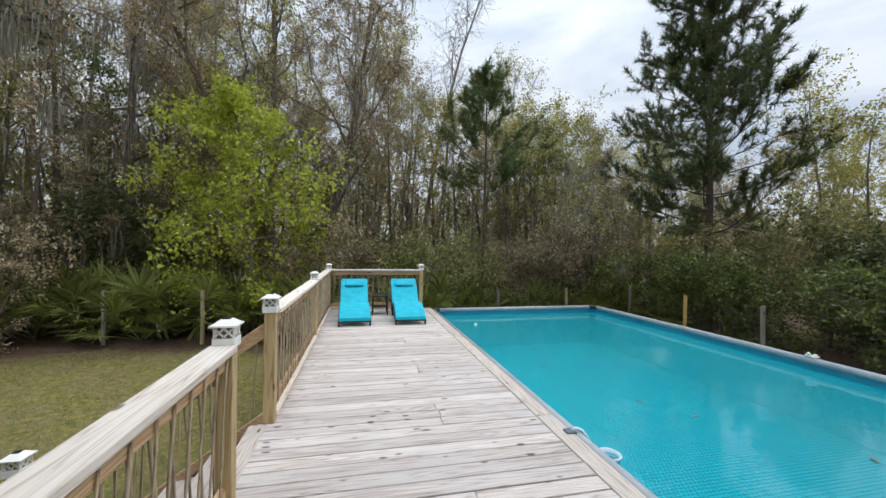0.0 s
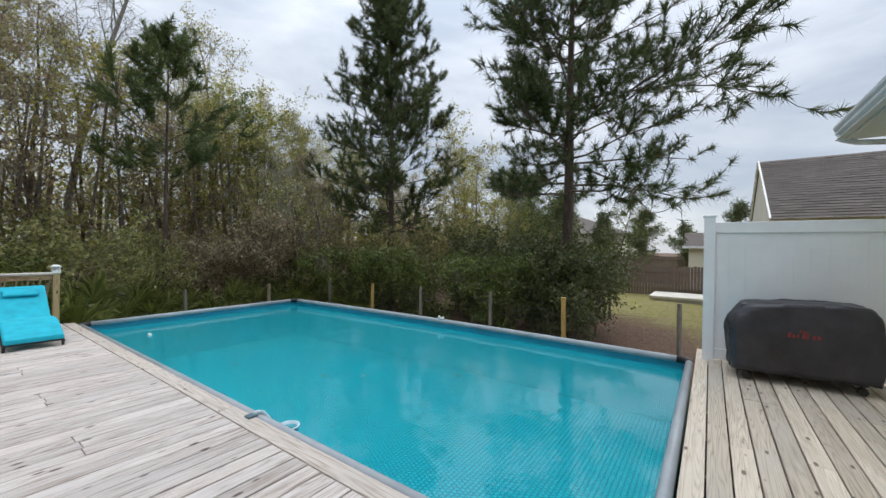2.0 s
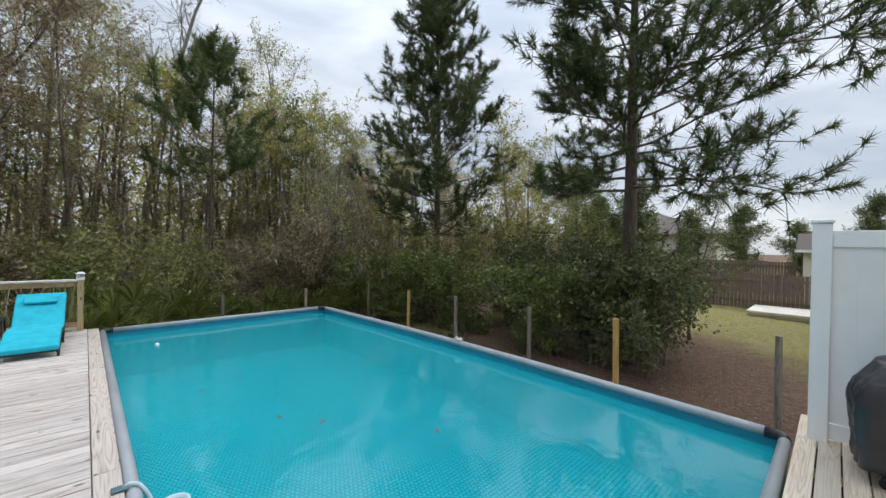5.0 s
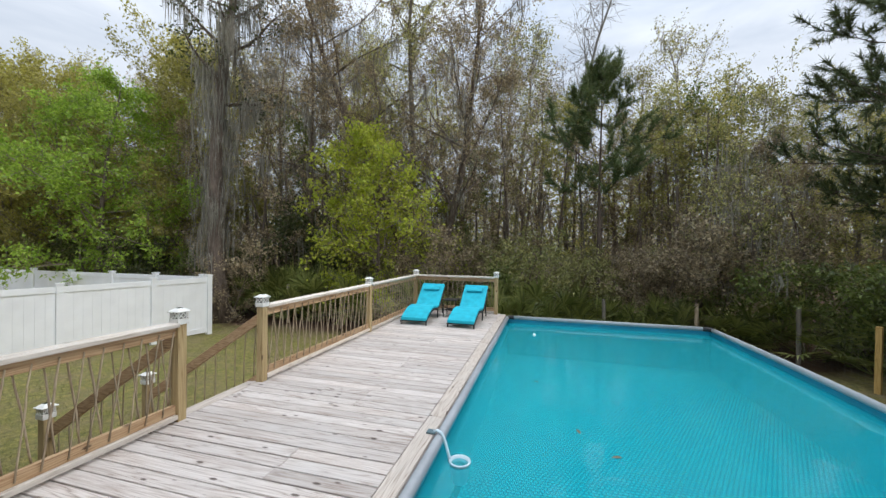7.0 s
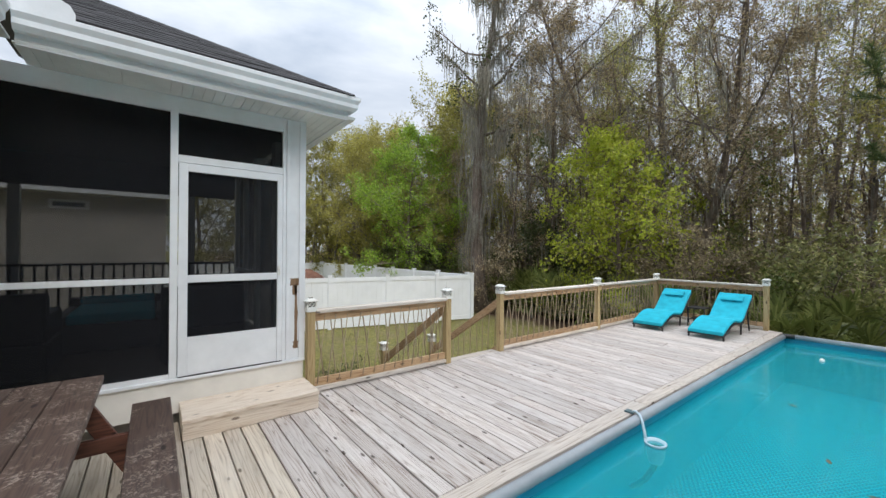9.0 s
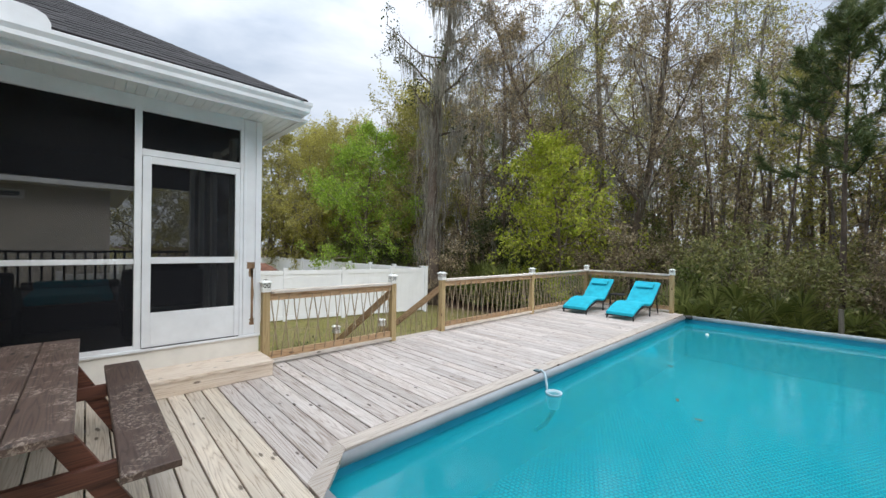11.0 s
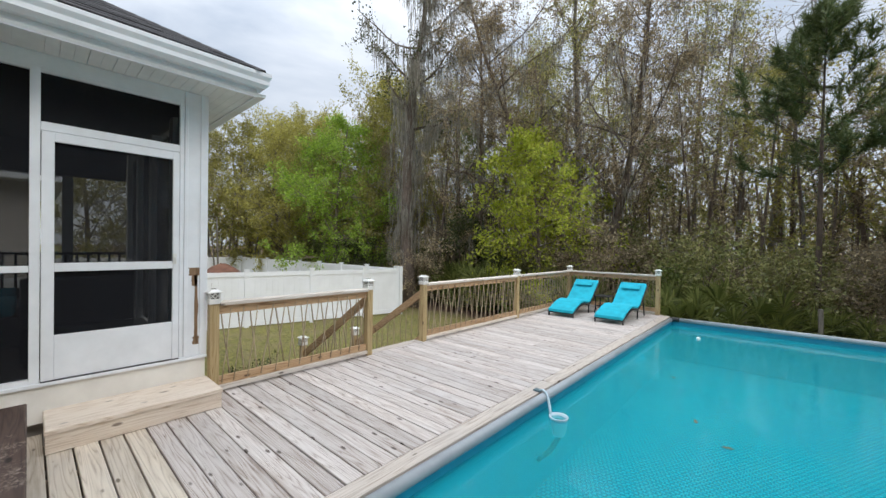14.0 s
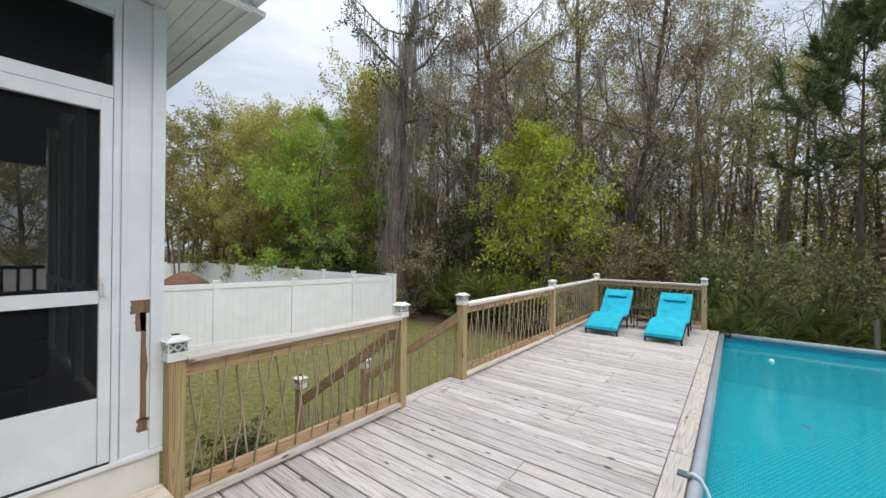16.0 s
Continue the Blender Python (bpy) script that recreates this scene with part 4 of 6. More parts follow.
part("foundation", Shape().box(-0.7, MAIN_E - 0.02, WALL_Y - 0.17, WALL_Y - 0.01, GROUND - 0.1, 0.010), M_GREYWALL, main)

# ---- privacy panel at the end of the deck ----
pf = thing("privacy_panel", None, "white vinyl privacy panel between two posts at the deck end", "fence panel")
FX = 6.375
for y0, y1 in ((-0.50, -0.37), (-2.375, -2.245)):
    po = part("post", Shape().box(FX - 0.065, FX + 0.065, y0, y1, -0.3, 1.955), M_VINYL, pf, bevel=0.006)
    part("post_cap", Shape().box(FX - 0.078, FX + 0.078, y0 - 0.013, y1 + 0.013, 1.956, 1.985), M_VINYL, po, bevel=0.006)
part("top_rail", Shape().box(FX - 0.028, FX + 0.028, -2.244, -0.501, 1.74, 1.885), M_VINYL, pf, bevel=0.004)
part("bottom_rail", Shape().box(FX - 0.028, FX + 0.028, -2.244, -0.501, 0.03, 0.17), M_VINYL, pf, bevel=0.004)
for i in range(11):
    y0 = -2.244 + i * 1.743 / 11
    part("plank", Shape().box(FX - 0.011, FX + 0.011, y0 + 0.0003, y0 + 1.743 / 11 - 0.0003, 0.171, 1.739), M_VINYL, pf)

# ---- step at the porch door ----
st = thing("porch_step", pose(0, 0, 0), "pale new pine box step below the screen door", "step")
part("tread", Shape().box(HX + 0.006, -0.275, -0.885, 0.285, 0.148, 0.186, c=0.006), M_STEP, st)
part("riser", Shape().box(-0.325, -0.287, -0.880, 0.280, 0.004, 0.1475), M_STEP, st)
for y0 in (-0.880, 0.242):
    part("side_board", Shape().box(HX + 0.006, -0.326, y0, y0 + 0.038, 0.004, 0.1475), M_STEP, st)

# ---- loungers ----
PROFILE = ((0.00, 0.165), (0.10, 0.205), (0.25, 0.262), (0.42, 0.318), (0.58, 0.345), (0.74, 0.340), (0.88, 0.315), (1.00, 0.300), (1.10, 0.318), (1.20, 0.385), (1.35, 0.505), (1.50, 0.620), (1.68, 0.755))


def lounger(m):
    lo = thing("sun_lounger", m, "black wicker sun lounger with a bright turquoise cushion", "lounger", "loungers at the deck end")
    hw = 0.295
    for nm, i0, i1 in (("foot_cushion", 0, 7), ("back_cushion", 7, 12)):
        s = Shape()
        prof = PROFILE[i0:i1 + 1]
        n = len(prof)
        for u in (-hw, -hw + 0.02, hw - 0.02, hw):
            edge = abs(u) == hw
            for v, z in prof:
                s.v.append((u, v, z - (0.02 if edge else 0)))
            for v, z in prof:
                s.v.append((u, v, z - 0.07 + (0.02 if edge else 0)))
        for c in range(3):
            a, b = c * 2 * n, (c + 1) * 2 * n
            for i in range(n - 1):
                s.f.append((a + i, b + i, b + i + 1, a + i + 1))
                s.f.append((a + n + i + 1, b + n + i + 1, b + n + i, a + n + i))
            s.f.append((a, a + n, b + n, b))
            s.f.append((b + n - 1, b + 2 * n - 1, a + 2 * n - 1, a + n - 1))
        for c, fl in ((0, False), (3, True)):
            a = c * 2 * n
            for i in range(n - 1):
                q = (a + i, a + i + 1, a + n + i + 1, a + n + i)
                s.f.append(q[::-1] if fl else q)
        part(nm, s, M_CUSH, lo, "turquoise cloth cushion", bevel=0.012)
    q = pose(0, 1.52, 0.645, 37, 0, 0)
    part("pillow", Shape().box(-0.20, 0.20, -0.09, 0.07, 0.004, 0.05, q), M_CUSH, lo, "small turquoise head pillow", bevel=0.02)
    for sx in (-1, 1):
        part("side_rail", Shape().tube([(sx * (hw - 0.012), v, z - 0.095) for v, z in PROFILE], 0.020, 8), M_WICKER, lo, smooth=True)
        for v, z in ((0.05, 0.10), (1.02, 0.21)):
            part("leg", Shape().tube([(sx * (hw - 0.015), v, z), (sx * (hw - 0.01), v - 0.02, 0.0)], 0.017, 8), M_WICKER, lo)
        part("back_stay", Shape().tube([(sx * (hw - 0.03), 1.45, 0.47), (sx * (hw - 0.03), 1.60, 0.0)], 0.014, 8), M_WICKER, lo)
    for v, z in ((0.03, 0.085), (0.55, 0.245), (1.02, 0.205), (1.62, 0.61)):
        part("cross_bar", Shape().tube([(-hw + 0.01, v, z), (hw - 0.01, v, z)], 0.016, 8), M_WICKER, lo)
    return lo


l1 = lounger(pose(-0.065, 7.17, 0.002, 0, 0, 1.5))
copy_thing(l1, pose(0.985, 7.17, 0.002, 0, 0, -1.0))
tb = thing("side_table", pose(0.46, 8.48, 0.002), "small black folding side table between the loungers", "side table")
part("tabletop", Shape().box(-0.17, 0.17, -0.19, 0.19, 0.395, 0.420), M_WICKER, tb, bevel=0.006)
part("shelf", Shape().box(-0.14, 0.14, -0.15, 0.15, 0.160, 0.175), M_WICKER, tb, bevel=0.004)
for sx in (-1, 1):
    for sy in (-1, 1):
        part("leg", Shape().tube([(sx * 0.15, sy * 0.16, 0.394), (sx * 0.16, sy * 0.18, 0)], 0.011, 8), M_BLACK, tb)

# ---- picnic table ----
pt = thing("picnic_table", None, "worn dark brown picnic table with attached benches", "picnic table")
for i in range(3):
    y0 = -1.985 + i * 0.211
    part("top_plank", Shape().box(0.02, 2.12, y0, y0 + 0.207, 0.712, 0.750, c=0.006), M_TABLE, pt)
for y0 in (-1.205, -2.365):
    part("bench_plank", Shape().box(-0.10 if y0 > -2 else 0.0, 2.05, y0, y0 + 0.235, 0.430, 0.468, c=0.006), M_TABLE, pt)
for xx in (0.33, 1.74):
    part("seat_bearer", Shape().box(xx, xx + 0.04, -2.32, -1.01, 0.335, 0.428), M_TABLE_LEG, pt, "red-brown stained bearer", bevel=0.004)
    part("top_bearer", Shape().box(xx, xx + 0.04, -1.95, -1.40, 0.630, 0.7105), M_TABLE_LEG, pt, "red-brown stained bearer", bevel=0.004)
    for sgn in (1, -1):
        yc = -1.672
        s = Shape()
        x0, x1 = xx - 0.041, xx - 0.002
        pts = [(yc + sgn * 0.14, 0.7105), (yc + sgn * 0.25, 0.7105), (yc + sgn * 0.63, 0.003), (yc + sgn * 0.52, 0.003)]
        s.v += [(x0, y, z) for y, z in pts] + [(x1, y, z) for y, z in pts]
        s.f += [(0, 1, 2, 3), (7, 6, 5, 4)] + [(i, 4 + i, 4 + (i + 1) % 4, (i + 1) % 4) for i in range(4)]
        part("leg", s, M_TABLE_LEG, pt, "slanting red-brown leg", bevel=0.004)

# ---- covered grill ----
gr = thing("covered_grill", pose(5.93, -1.27, 0.0, 0, 0, 4), "gas grill under a creased charcoal cloth cover", "grill")
s = Shape()
levels = ((0.13, 0.30, 0.64, 9), (0.38, 0.31, 0.65, 9), (0.60, 0.305, 0.645, 9), (0.74, 0.295, 0.625, 8), (0.83, 0.285, 0.59, 9), (0.90, 0.275, 0.55, 9), (0.925, 0.26, 0.53, 9), (0.935, 0.20, 0.47, 8))
K, FINE = 120, 5
rings = []
for lo_, hi_ in zip(levels, levels[1:]):
    rings += [tuple(a + (b - a) * f / FINE for a, b in zip(lo_, hi_)) for f in range(FINE)]
rings.append(levels[-1])
for li, (z, hx, hy, ex_) in enumerate(rings):
    for k in range(K):
        a = 2 * math.pi * k / K
        ca, sa = math.cos(a), math.sin(a)
        r = (abs(ca) ** ex_ + abs(sa) ** ex_) ** (-1 / ex_)
        crease = abs(noise.noise((ca * 5.0 + z * 2.2, sa * 5.0 - z * 1.5, z * 2.0))) + 0.6 * abs(noise.noise((ca * 11, sa * 11 + z * 4, z * 5)))
        sag = noise.noise((ca * 2.2, sa * 2.2, z * 2.6 + 3))
        fold = 1 + 0.07 * sag - 0.06 * crease
        drop = 0.035 * noise.noise((ca * 3, sa * 3, 5)) * (1 if li < 6 else 0.6) - 0.018 * crease * (z > 0.8)
        lean_ = -0.06 * max(0, sa) * max(0.0, min(1.0, (z - 0.55) / 0.3))
        s.v.append((ca * r * hx * fold, sa * r * hy * fold, z + drop + lean_))
for li in range(len(rings) - 1):
    for k in range(K):
        a, b = li * K + k, li * K + (k + 1) % K
        s.f.append((a, b, b + K, a + K))
s.f.append(tuple((len(rings) - 1) * K + k for k in range(K)))
s.f.append(tuple(reversed(range(K))))
cv = part("cover", s, M_COVER, gr, "creased charcoal cloth", True)
for i, (w_, h_) in enumerate(((0.026, 0.05), (0.022, 0.035), (0.010, 0.045), (0.030, 0.05), (0.010, 0.05), (0.026, 0.035), (0.024, 0.04))):
    y0 = 0.14 - i * 0.040
    part("printed_bar", Shape().box(-0.338, -0.330, y0 - w_, y0, 0.560, 0.560 + h_), M_RED, cv)
for i in range(3):
    part("printed_bar", Shape().box(-0.336, -0.328, -0.02 + i * 0.025, -0.008 + i * 0.025, 0.618, 0.636 + 0.006 * i), M_RED, cv)
part("cart", Shape().box(-0.22, 0.22, -0.52, 0.52, 0.10, 0.20), M_BLACK, gr)
for sx in (-1, 1):
    for sy in (-1, 1):
        w_ = part("caster", Shape().tube([(sx * 0.20 - 0.02, sy * 0.48, 0.044), (sx * 0.20 + 0.02, sy * 0.48, 0.044)], 0.042, 16), M_BLACK, gr)
        part("fork", Shape().box(sx * 0.20 - 0.028, sx * 0.20 + 0.028, sy * 0.48 - 0.012, sy * 0.48 + 0.012, 0.05, 0.10), M_BLACK, w_)

# ---- skimmer hanging on the pool rail ----
sk = thing("pool_skimmer", pose(2.005, 2.67, WATER_Z + 0.003), "white plastic pool skimmer hanging from the rail", "skimmer")
s = Shape()
prof = ((0.060, -0.17), (0.078, -0.10), (0.086, -0.02), (0.092, 0.006), (0.098, 0.012), (0.095, 0.020), (0.080, 0.018), (0.070, -0.03), (0.052, -0.10))
K = 28
for r, z in prof:
    s.v += [(r * math.cos(2 * math.pi * k / K), r * math.sin(2 * math.pi * k / K), z) for k in range(K)]
for i in range(len(prof) - 1):
    for k in range(K):
        a, b = i * K + k, i * K + (k + 1) % K
        s.f.append((a, b, b + K, a + K))
part("cup", s, M_SKIM, sk, smooth=True)
part("basket", Shape().tube([(0, 0, -0.10), (0, 0, -0.03)], [0.05, 0.068], 20), M_HOSE, sk, "grey strainer basket")
part("arm", Shape().tube([(-0.27, 0.11, 0.180), (-0.235, 0.105, 0.198), (-0.19, 0.095, 0.180), (-0.155, 0.075, 0.13), (-0.12, 0.045, 0.055), (-0.088, 0.0, 0.008)], 0.014, 10), M_SKIM, sk, "curved white hanging arm", True)
part("clamp", Shape().box(-0.335, -0.25, 0.07, 0.145, 0.1695, 0.188), M_HOSE, sk, "grey clamp over the board", bevel=0.006)
part("hose", Shape().tube([(0, 0, -0.17), (-0.02, -0.01, -0.24), (-0.08, -0.03, -0.36), (-0.20, -0.05, -0.48)], 0.028, 10), M_HOSE, sk, "grey suction hose", True)
fl = Shape()
for i in range(7):
    z = -0.03 + 0.06 * i / 6
    r = math.sqrt(max(0.00001, 0.0345 ** 2 - z * z))
    fl.v += [(r * math.cos(k * math.pi / 6), r * math.sin(k * math.pi / 6), z) for k in range(12)]
for i in range(6):
    for k in range(12):
        fl.f.append((i * 12 + k, i * 12 + (k + 1) % 12, (i + 1) * 12 + (k + 1) % 12, (i + 1) * 12 + k))
fl.f += [tuple(reversed(range(12))), tuple(range(72, 84))]
ft = part("pool_float", fl, M_CAPLITE, None, smooth=True)
ft.matrix_basis = pose(2.48, 7.78, WATER_Z + 0.012)
tagged(ft, "small white float bobbing on the pool water", "float")
wr = thing("return_fitting", pose(east_x(4.13) + 0.005, 4.13, 0.004), "white plastic fitting clipped over the far pool rail", "pool fitting")
wr.scale = (0.62, 0.62, 0.62)
part("bracket", Shape().box(-0.07, 0.09, -0.11, 0.11, 0.0, 0.035), M_CAPLITE, wr, bevel=0.012)
part("nozzle", Shape().tube([(0, 0.04, 0.03), (-0.03, 0.045, 0.075), (-0.085, 0.05, 0.06)], [0.035, 0.034, 0.022], 12), M_CAPLITE, wr, smooth=True)
part("cap", Shape().tube([(0.02, -0.06, 0.03), (0.02, -0.06, 0.07)], [0.042, 0.036], 14), M_CAPLITE, wr, smooth=True)

for x, y, a in ((3.05, 3.55, 20), (3.35, 3.15, 110), (2.6, 4.9, 70), (4.1, 2.2, 150)):
    s = Shape()
    s.face((0, -0.045, 0), (0.018, -0.01, 0.004), (0.012, 0.03, 0.006), (0, 0.055, 0.002), (-0.012, 0.03, 0.006), (-0.018, -0.01, 0.004))
    lf_ = tagged(part("fallen_leaf", s, M_RAW, None), "small brown leaf floating on the pool water", "leaf", "leaves in the pool")
    lf_.matrix_basis = pose(x, y, WATER_Z + 0.006, 0, 0, a)

# ---- post-and-wire fence ----
LINE_N = ((-6.26, 11.05, 0.28, 0), (-3.91, 10.72, 0.30, 1), (-1.4, 11.1, 0.20, 0), (0.9, 11.2, 0.22, 0), (2.98, 11.3, 0.25, 0), (4.37, 11.35, 0.23, 0), (6.68, 11.2, 0.235, 1), (8.78, 10.82, 0.31, 0))
LINE_E = ((9.08, 8.94, 0.23, 2), (9.11, 6.82, 0.27, 0), (9.05, 4.38, 0.30, 0), (8.90, 2.34, 0.355, 2), (9.40, 0.05, 0.37, 0), (9.6, -2.2, 0.35, 0))
fmats = (M_GREYPOST, M_STICK, M_YELPOST)
labels = ("weathered grey round post of the wire fence", "brown wooden post of the wire fence", "new yellow pine post of the wire fence")
for i, (x, y, z, kind_) in enumerate(LINE_N + LINE_E):
    if kind_ == 2:
        sh = Shape().box(-0.045, 0.045, -0.045, 0.045, 0, z - GROUND + 0.15)
    else:
        sh = Shape().tube([(0, 0, 0), (0.008, 0, (z - GROUND) * 0.5), (0, 0.006, z - GROUND + 0.15)], [0.052, 0.05, 0.047], 10)
    p = tagged(part("fence_post", sh, fmats[kind_], None), labels[kind_], "fence post", "wire fence posts")
    p.matrix_basis = pose(x, y, GROUND - 0.15, rnd.uniform(-1.2, 1.2), rnd.uniform(-1.2, 1.2), rnd.uniform(0, 90))
wa, wb = [], []
pts = [(x, y) for x, y, _, _ in LINE_N + LINE_E]
for (x0, y0), (x1, y1) in zip(pts, pts[1:]):
    ln = math.hypot(x1 - x0, y1 - y0)
    for k in range(8):
        z = GROUND + 0.12 + k * 0.145
        wa.append((x0, y0, z))
        wb.append((x1, y1, z))
    for j in range(1, int(ln / 0.15)):
        t = j * 0.15 / ln
        wa.append((x0 + (x1 - x0) * t, y0 + (y1 - y0) * t, GROUND + 0.12))
        wb.append((x0 + (x1 - x0) * t, y0 + (y1 - y0) * t, GROUND + 1.135))
wf = Shape()
for a, b in zip(wa, wb):
    wf.tube([a, b], 0.0016, 3, False)
tagged(part("wire_mesh", wf, M_WIRE, None), "thin wire mesh between the fence posts", "wire mesh", "", "stuff")

# ---- white vinyl fences of the neighbour ----


def vinyl_fence(name, a, b, stations, top, label):
    f = thing(name, None, label, "fence", "white vinyl fences", "structure")
    a, b = Vector((*a, 0)), Vector((*b, 0))
    d = (b - a).normalized()
    ang = math.degrees(math.atan2(d.y, d.x))
    for i, s_ in enumerate(stations):
        q = a + d * s_
        m = pose(q.x, q.y, GROUND - 0.05, 0, 0, ang)
        po = part("post", Shape().box(-0.065, 0.065, -0.065, 0.065, 0, top - GROUND + 0.10, m), M_VINYL, f)
        part("post_cap", Shape().box(-0.08, 0.08, -0.08, 0.08, top - GROUND + 0.101, top - GROUND + 0.135, m), M_VINYL, po)
        if i + 1 < len(stations):
            ln = stations[i + 1] - s_
            part("top_rail", Shape().box(0.066, ln - 0.066, -0.03, 0.03, top - GROUND - 0.09, top - GROUND + 0.05, m), M_VINYL, f)
            part("bottom_rail", Shape().box(0.066, ln - 0.066, -0.03, 0.03, 0.10, 0.24, m), M_VINYL, f)
            sh = Shape()
            k = max(1, round(ln / 0.19))
            w_ = (ln - 0.134) / k
            for j in range(k):
                sh.box(0.067 + j * w_ + 0.001, 0.067 + (j + 1) * w_ - 0.001, -0.012, 0.012, 0.241, top - GROUND - 0.091, m)
            part("infill_panel", sh, M_VINYL, f)


vinyl_fence("fence_near", (-7.5, 8.9), (-8.7, 4.3), (0, 1.5, 3.4, 5.4, 7.3, 9.2, 11.1), 0.66, "white vinyl privacy fence across the lawn")
vinyl_fence("fence_back", (-7.9, 9.02), (-23.2, 8.6), (0, 1.9, 3.8, 5.7, 7.6, 9.5, 11.4, 13.3, 15.3), 0.66, "white vinyl privacy fence at the back of the next garden")
vinyl_fence("fence_side", (-23.2, 8.5), (-24.2, -3.0), (0, 1.9, 3.8, 5.7, 7.6, 9.5, 11.4), 0.66, "white vinyl privacy fence on the far side")
s = Shape()
K = 26
for i in range(7):
    for k in range(K):
        a = 2 * math.pi * k / K
        r = (1 - i / 6.4) * (1 + 0.18 * noise.noise((math.cos(a) * 2, math.sin(a) * 2, i * 0.3)))
        s.v.append((2.7 * r * math.cos(a), 1.8 * r * math.sin(a), 1.85 * (1 - (1 - i / 6.0) ** 1.5) + 0.1 * noise.noise((a * 2, i, 3))))
for i in range(6):
    for k in range(K):
        s.f.append((i * K + k, i * K + (k + 1) % K, (i + 1) * K + (k + 1) % K, (i + 1) * K + k))
s.f.append(tuple(6 * K + k for k in range(K)))
hp = tagged(part("soil_heap", s, M_DIRT, None, smooth=True), "heap of red-brown soil behind the white fence", "soil heap")
hp.matrix_basis = pose(-15.0, 4.9, GROUND - 0.12)

# ---- neighbouring houses and fences ----
nb = thing("neighbour_house", pose(0, 0, 0), "grey-beige stucco house behind the porch with a white fascia", "house")
part("wall", Shape().box(-20, -12.6, -10.0, -0.75, GROUND - 0.1, 3.28), M_GREYWALL, nb)
s = Shape()
s.v += [(-12.05, -0.2, 3.42), (-12.05, -10.5, 3.42), (-16.3, -10.5, 6.3), (-16.3, -0.2, 6.3), (-20.5, -0.2, 3.42), (-20.5, -10.5, 3.42)]
s.f += [(0, 3, 2, 1), (0, 4, 3), (4, 5, 2, 3)]
part("roof", s, M_SHINGLE, nb, "dark shingle roof")
part("fascia", Shape().box(-12.10, -12.02, -10.5, -0.18, 3.29, 3.44), M_WHITE, nb, "white fascia")
part("soffit", Shape().box(-20.5, -12.101, -10.5, -0.2, 3.281, 3.31), M_SOFFIT, nb)
wv = part("vent", Shape().box(-12.599, -12.57, -3.6, -2.68, 2.82, 3.10), M_WHITE, nb, "white framed louvre vent")
part("louvre", Shape().box(-12.569, -12.56, -3.5, -2.78, 2.89, 3.03), M_GLASSDARK, wv)

hs = thing("neighbour_house", pose(0, 0, 0), "beige gabled house with a brown shingle roof behind the panel", "house")
GX, GY, RZ2 = 20.0, -2.05, 5.16
s = Shape()
s.v += [(16.6, GY, GROUND - 0.1), (23.4, GY, GROUND - 0.1), (23.4, GY, 2.9), (GX, GY, RZ2 - 0.12), (16.6, GY, 2.9)]
s.v += [(x, -16.0, z) for x, _, z in s.v[:5]]
s.f += [(0, 1, 2, 3, 4), (9, 8, 7, 6, 5)] + [(i, 5 + i, 5 + (i + 1) % 5, (i + 1) % 5) for i in range(5)]
part("wall", s, M_FARWALL, hs)
for sgn, nm in ((-1, "roof"), (1, "roof")):
    sh = Shape()
    nrow = 26
    ux, uz = sgn * 4.1, 2.55 - RZ2
    for r in range(nrow):
        t0, t1 = r / nrow, (r + 1) / nrow + 0.01
        x = GY + 0.10
        while x > -16:
            w_ = rnd.uniform(0.28, 0.5)
            lift = rnd.uniform(0.0, 0.012)
            sh.face((GX + ux * t0, x, RZ2 + uz * t0), (GX + ux * t0, x - w_, RZ2 + uz * t0), (GX + ux * t1, x - w_, RZ2 + uz * t1 + 0.02 + lift), (GX + ux * t1, x, RZ2 + uz * t1 + 0.02 + lift))
            x -= w_
    ob = part(nm, sh, M_SHINGLE_B, hs, "brown shingles")
    ob["kind"] = "stuff"
    sh = Shape()
    b = len(sh.v)
    for y0 in (GY + 0.03, GY + 0.085):
        sh.v += [(GX, y0, RZ2 + 0.03), (GX + ux, y0, 2.58), (GX + ux, y0, 2.42), (GX, y0, RZ2 - 0.14)]
    sh.f += [(0, 1, 2, 3), (7, 6, 5, 4)] + [(i, 4 + i, 4 + (i + 1) % 4, (i + 1) % 4) for i in range(4)]
    part("rake_board", sh, M_SKIRT, hs, "pale rake board")

cr = thing("far_house", pose(0, 0, 0), "far cream house showing between the trees", "house")
part("wall", Shape().box(42, 52, 7.0, 22.0, GROUND - 0.1, 3.2), M_FARWALL, cr)
s = Shape()
s.v += [(41.3, 6.4, 3.15), (41.3, 22.6, 3.15), (47, 16, 5.6), (47, 13, 5.6), (52.7, 6.4, 3.15), (52.7, 22.6, 3.15)]
s.f += [(0, 1, 2, 3), (0, 3, 4), (1, 5, 2), (4, 3, 2, 5)]
part("roof", s, M_SHINGLE_B, cr, "brown-grey roof")
for y0 in (9.0, 12.5, 16.0):
    w_ = part("window", Shape().box(41.94, 41.999, y0, y0 + 1.2, 0.2, 1.7), M_GLASSDARK, cr)
    part("frame", Shape().box(41.90, 41.939, y0 - 0.08, y0 + 1.28, 0.08, 0.19), M_WHITE, w_)
sd = thing("garden_shed", pose(0, 0, 0), "small beige shed with a white eave behind the board fence", "shed")
part("wall", Shape().box(30.2, 33.5, -2.6, 0.75, GROUND - 0.1, 1.80), M_FARWALL, sd)
s = Shape()
s.v += [(29.9, 1.05, 1.75), (29.9, -3.0, 1.75), (31.8, -3.0, 2.75), (31.8, 1.05, 2.75), (33.8, 1.05, 1.75), (33.8, -3.0, 1.75)]
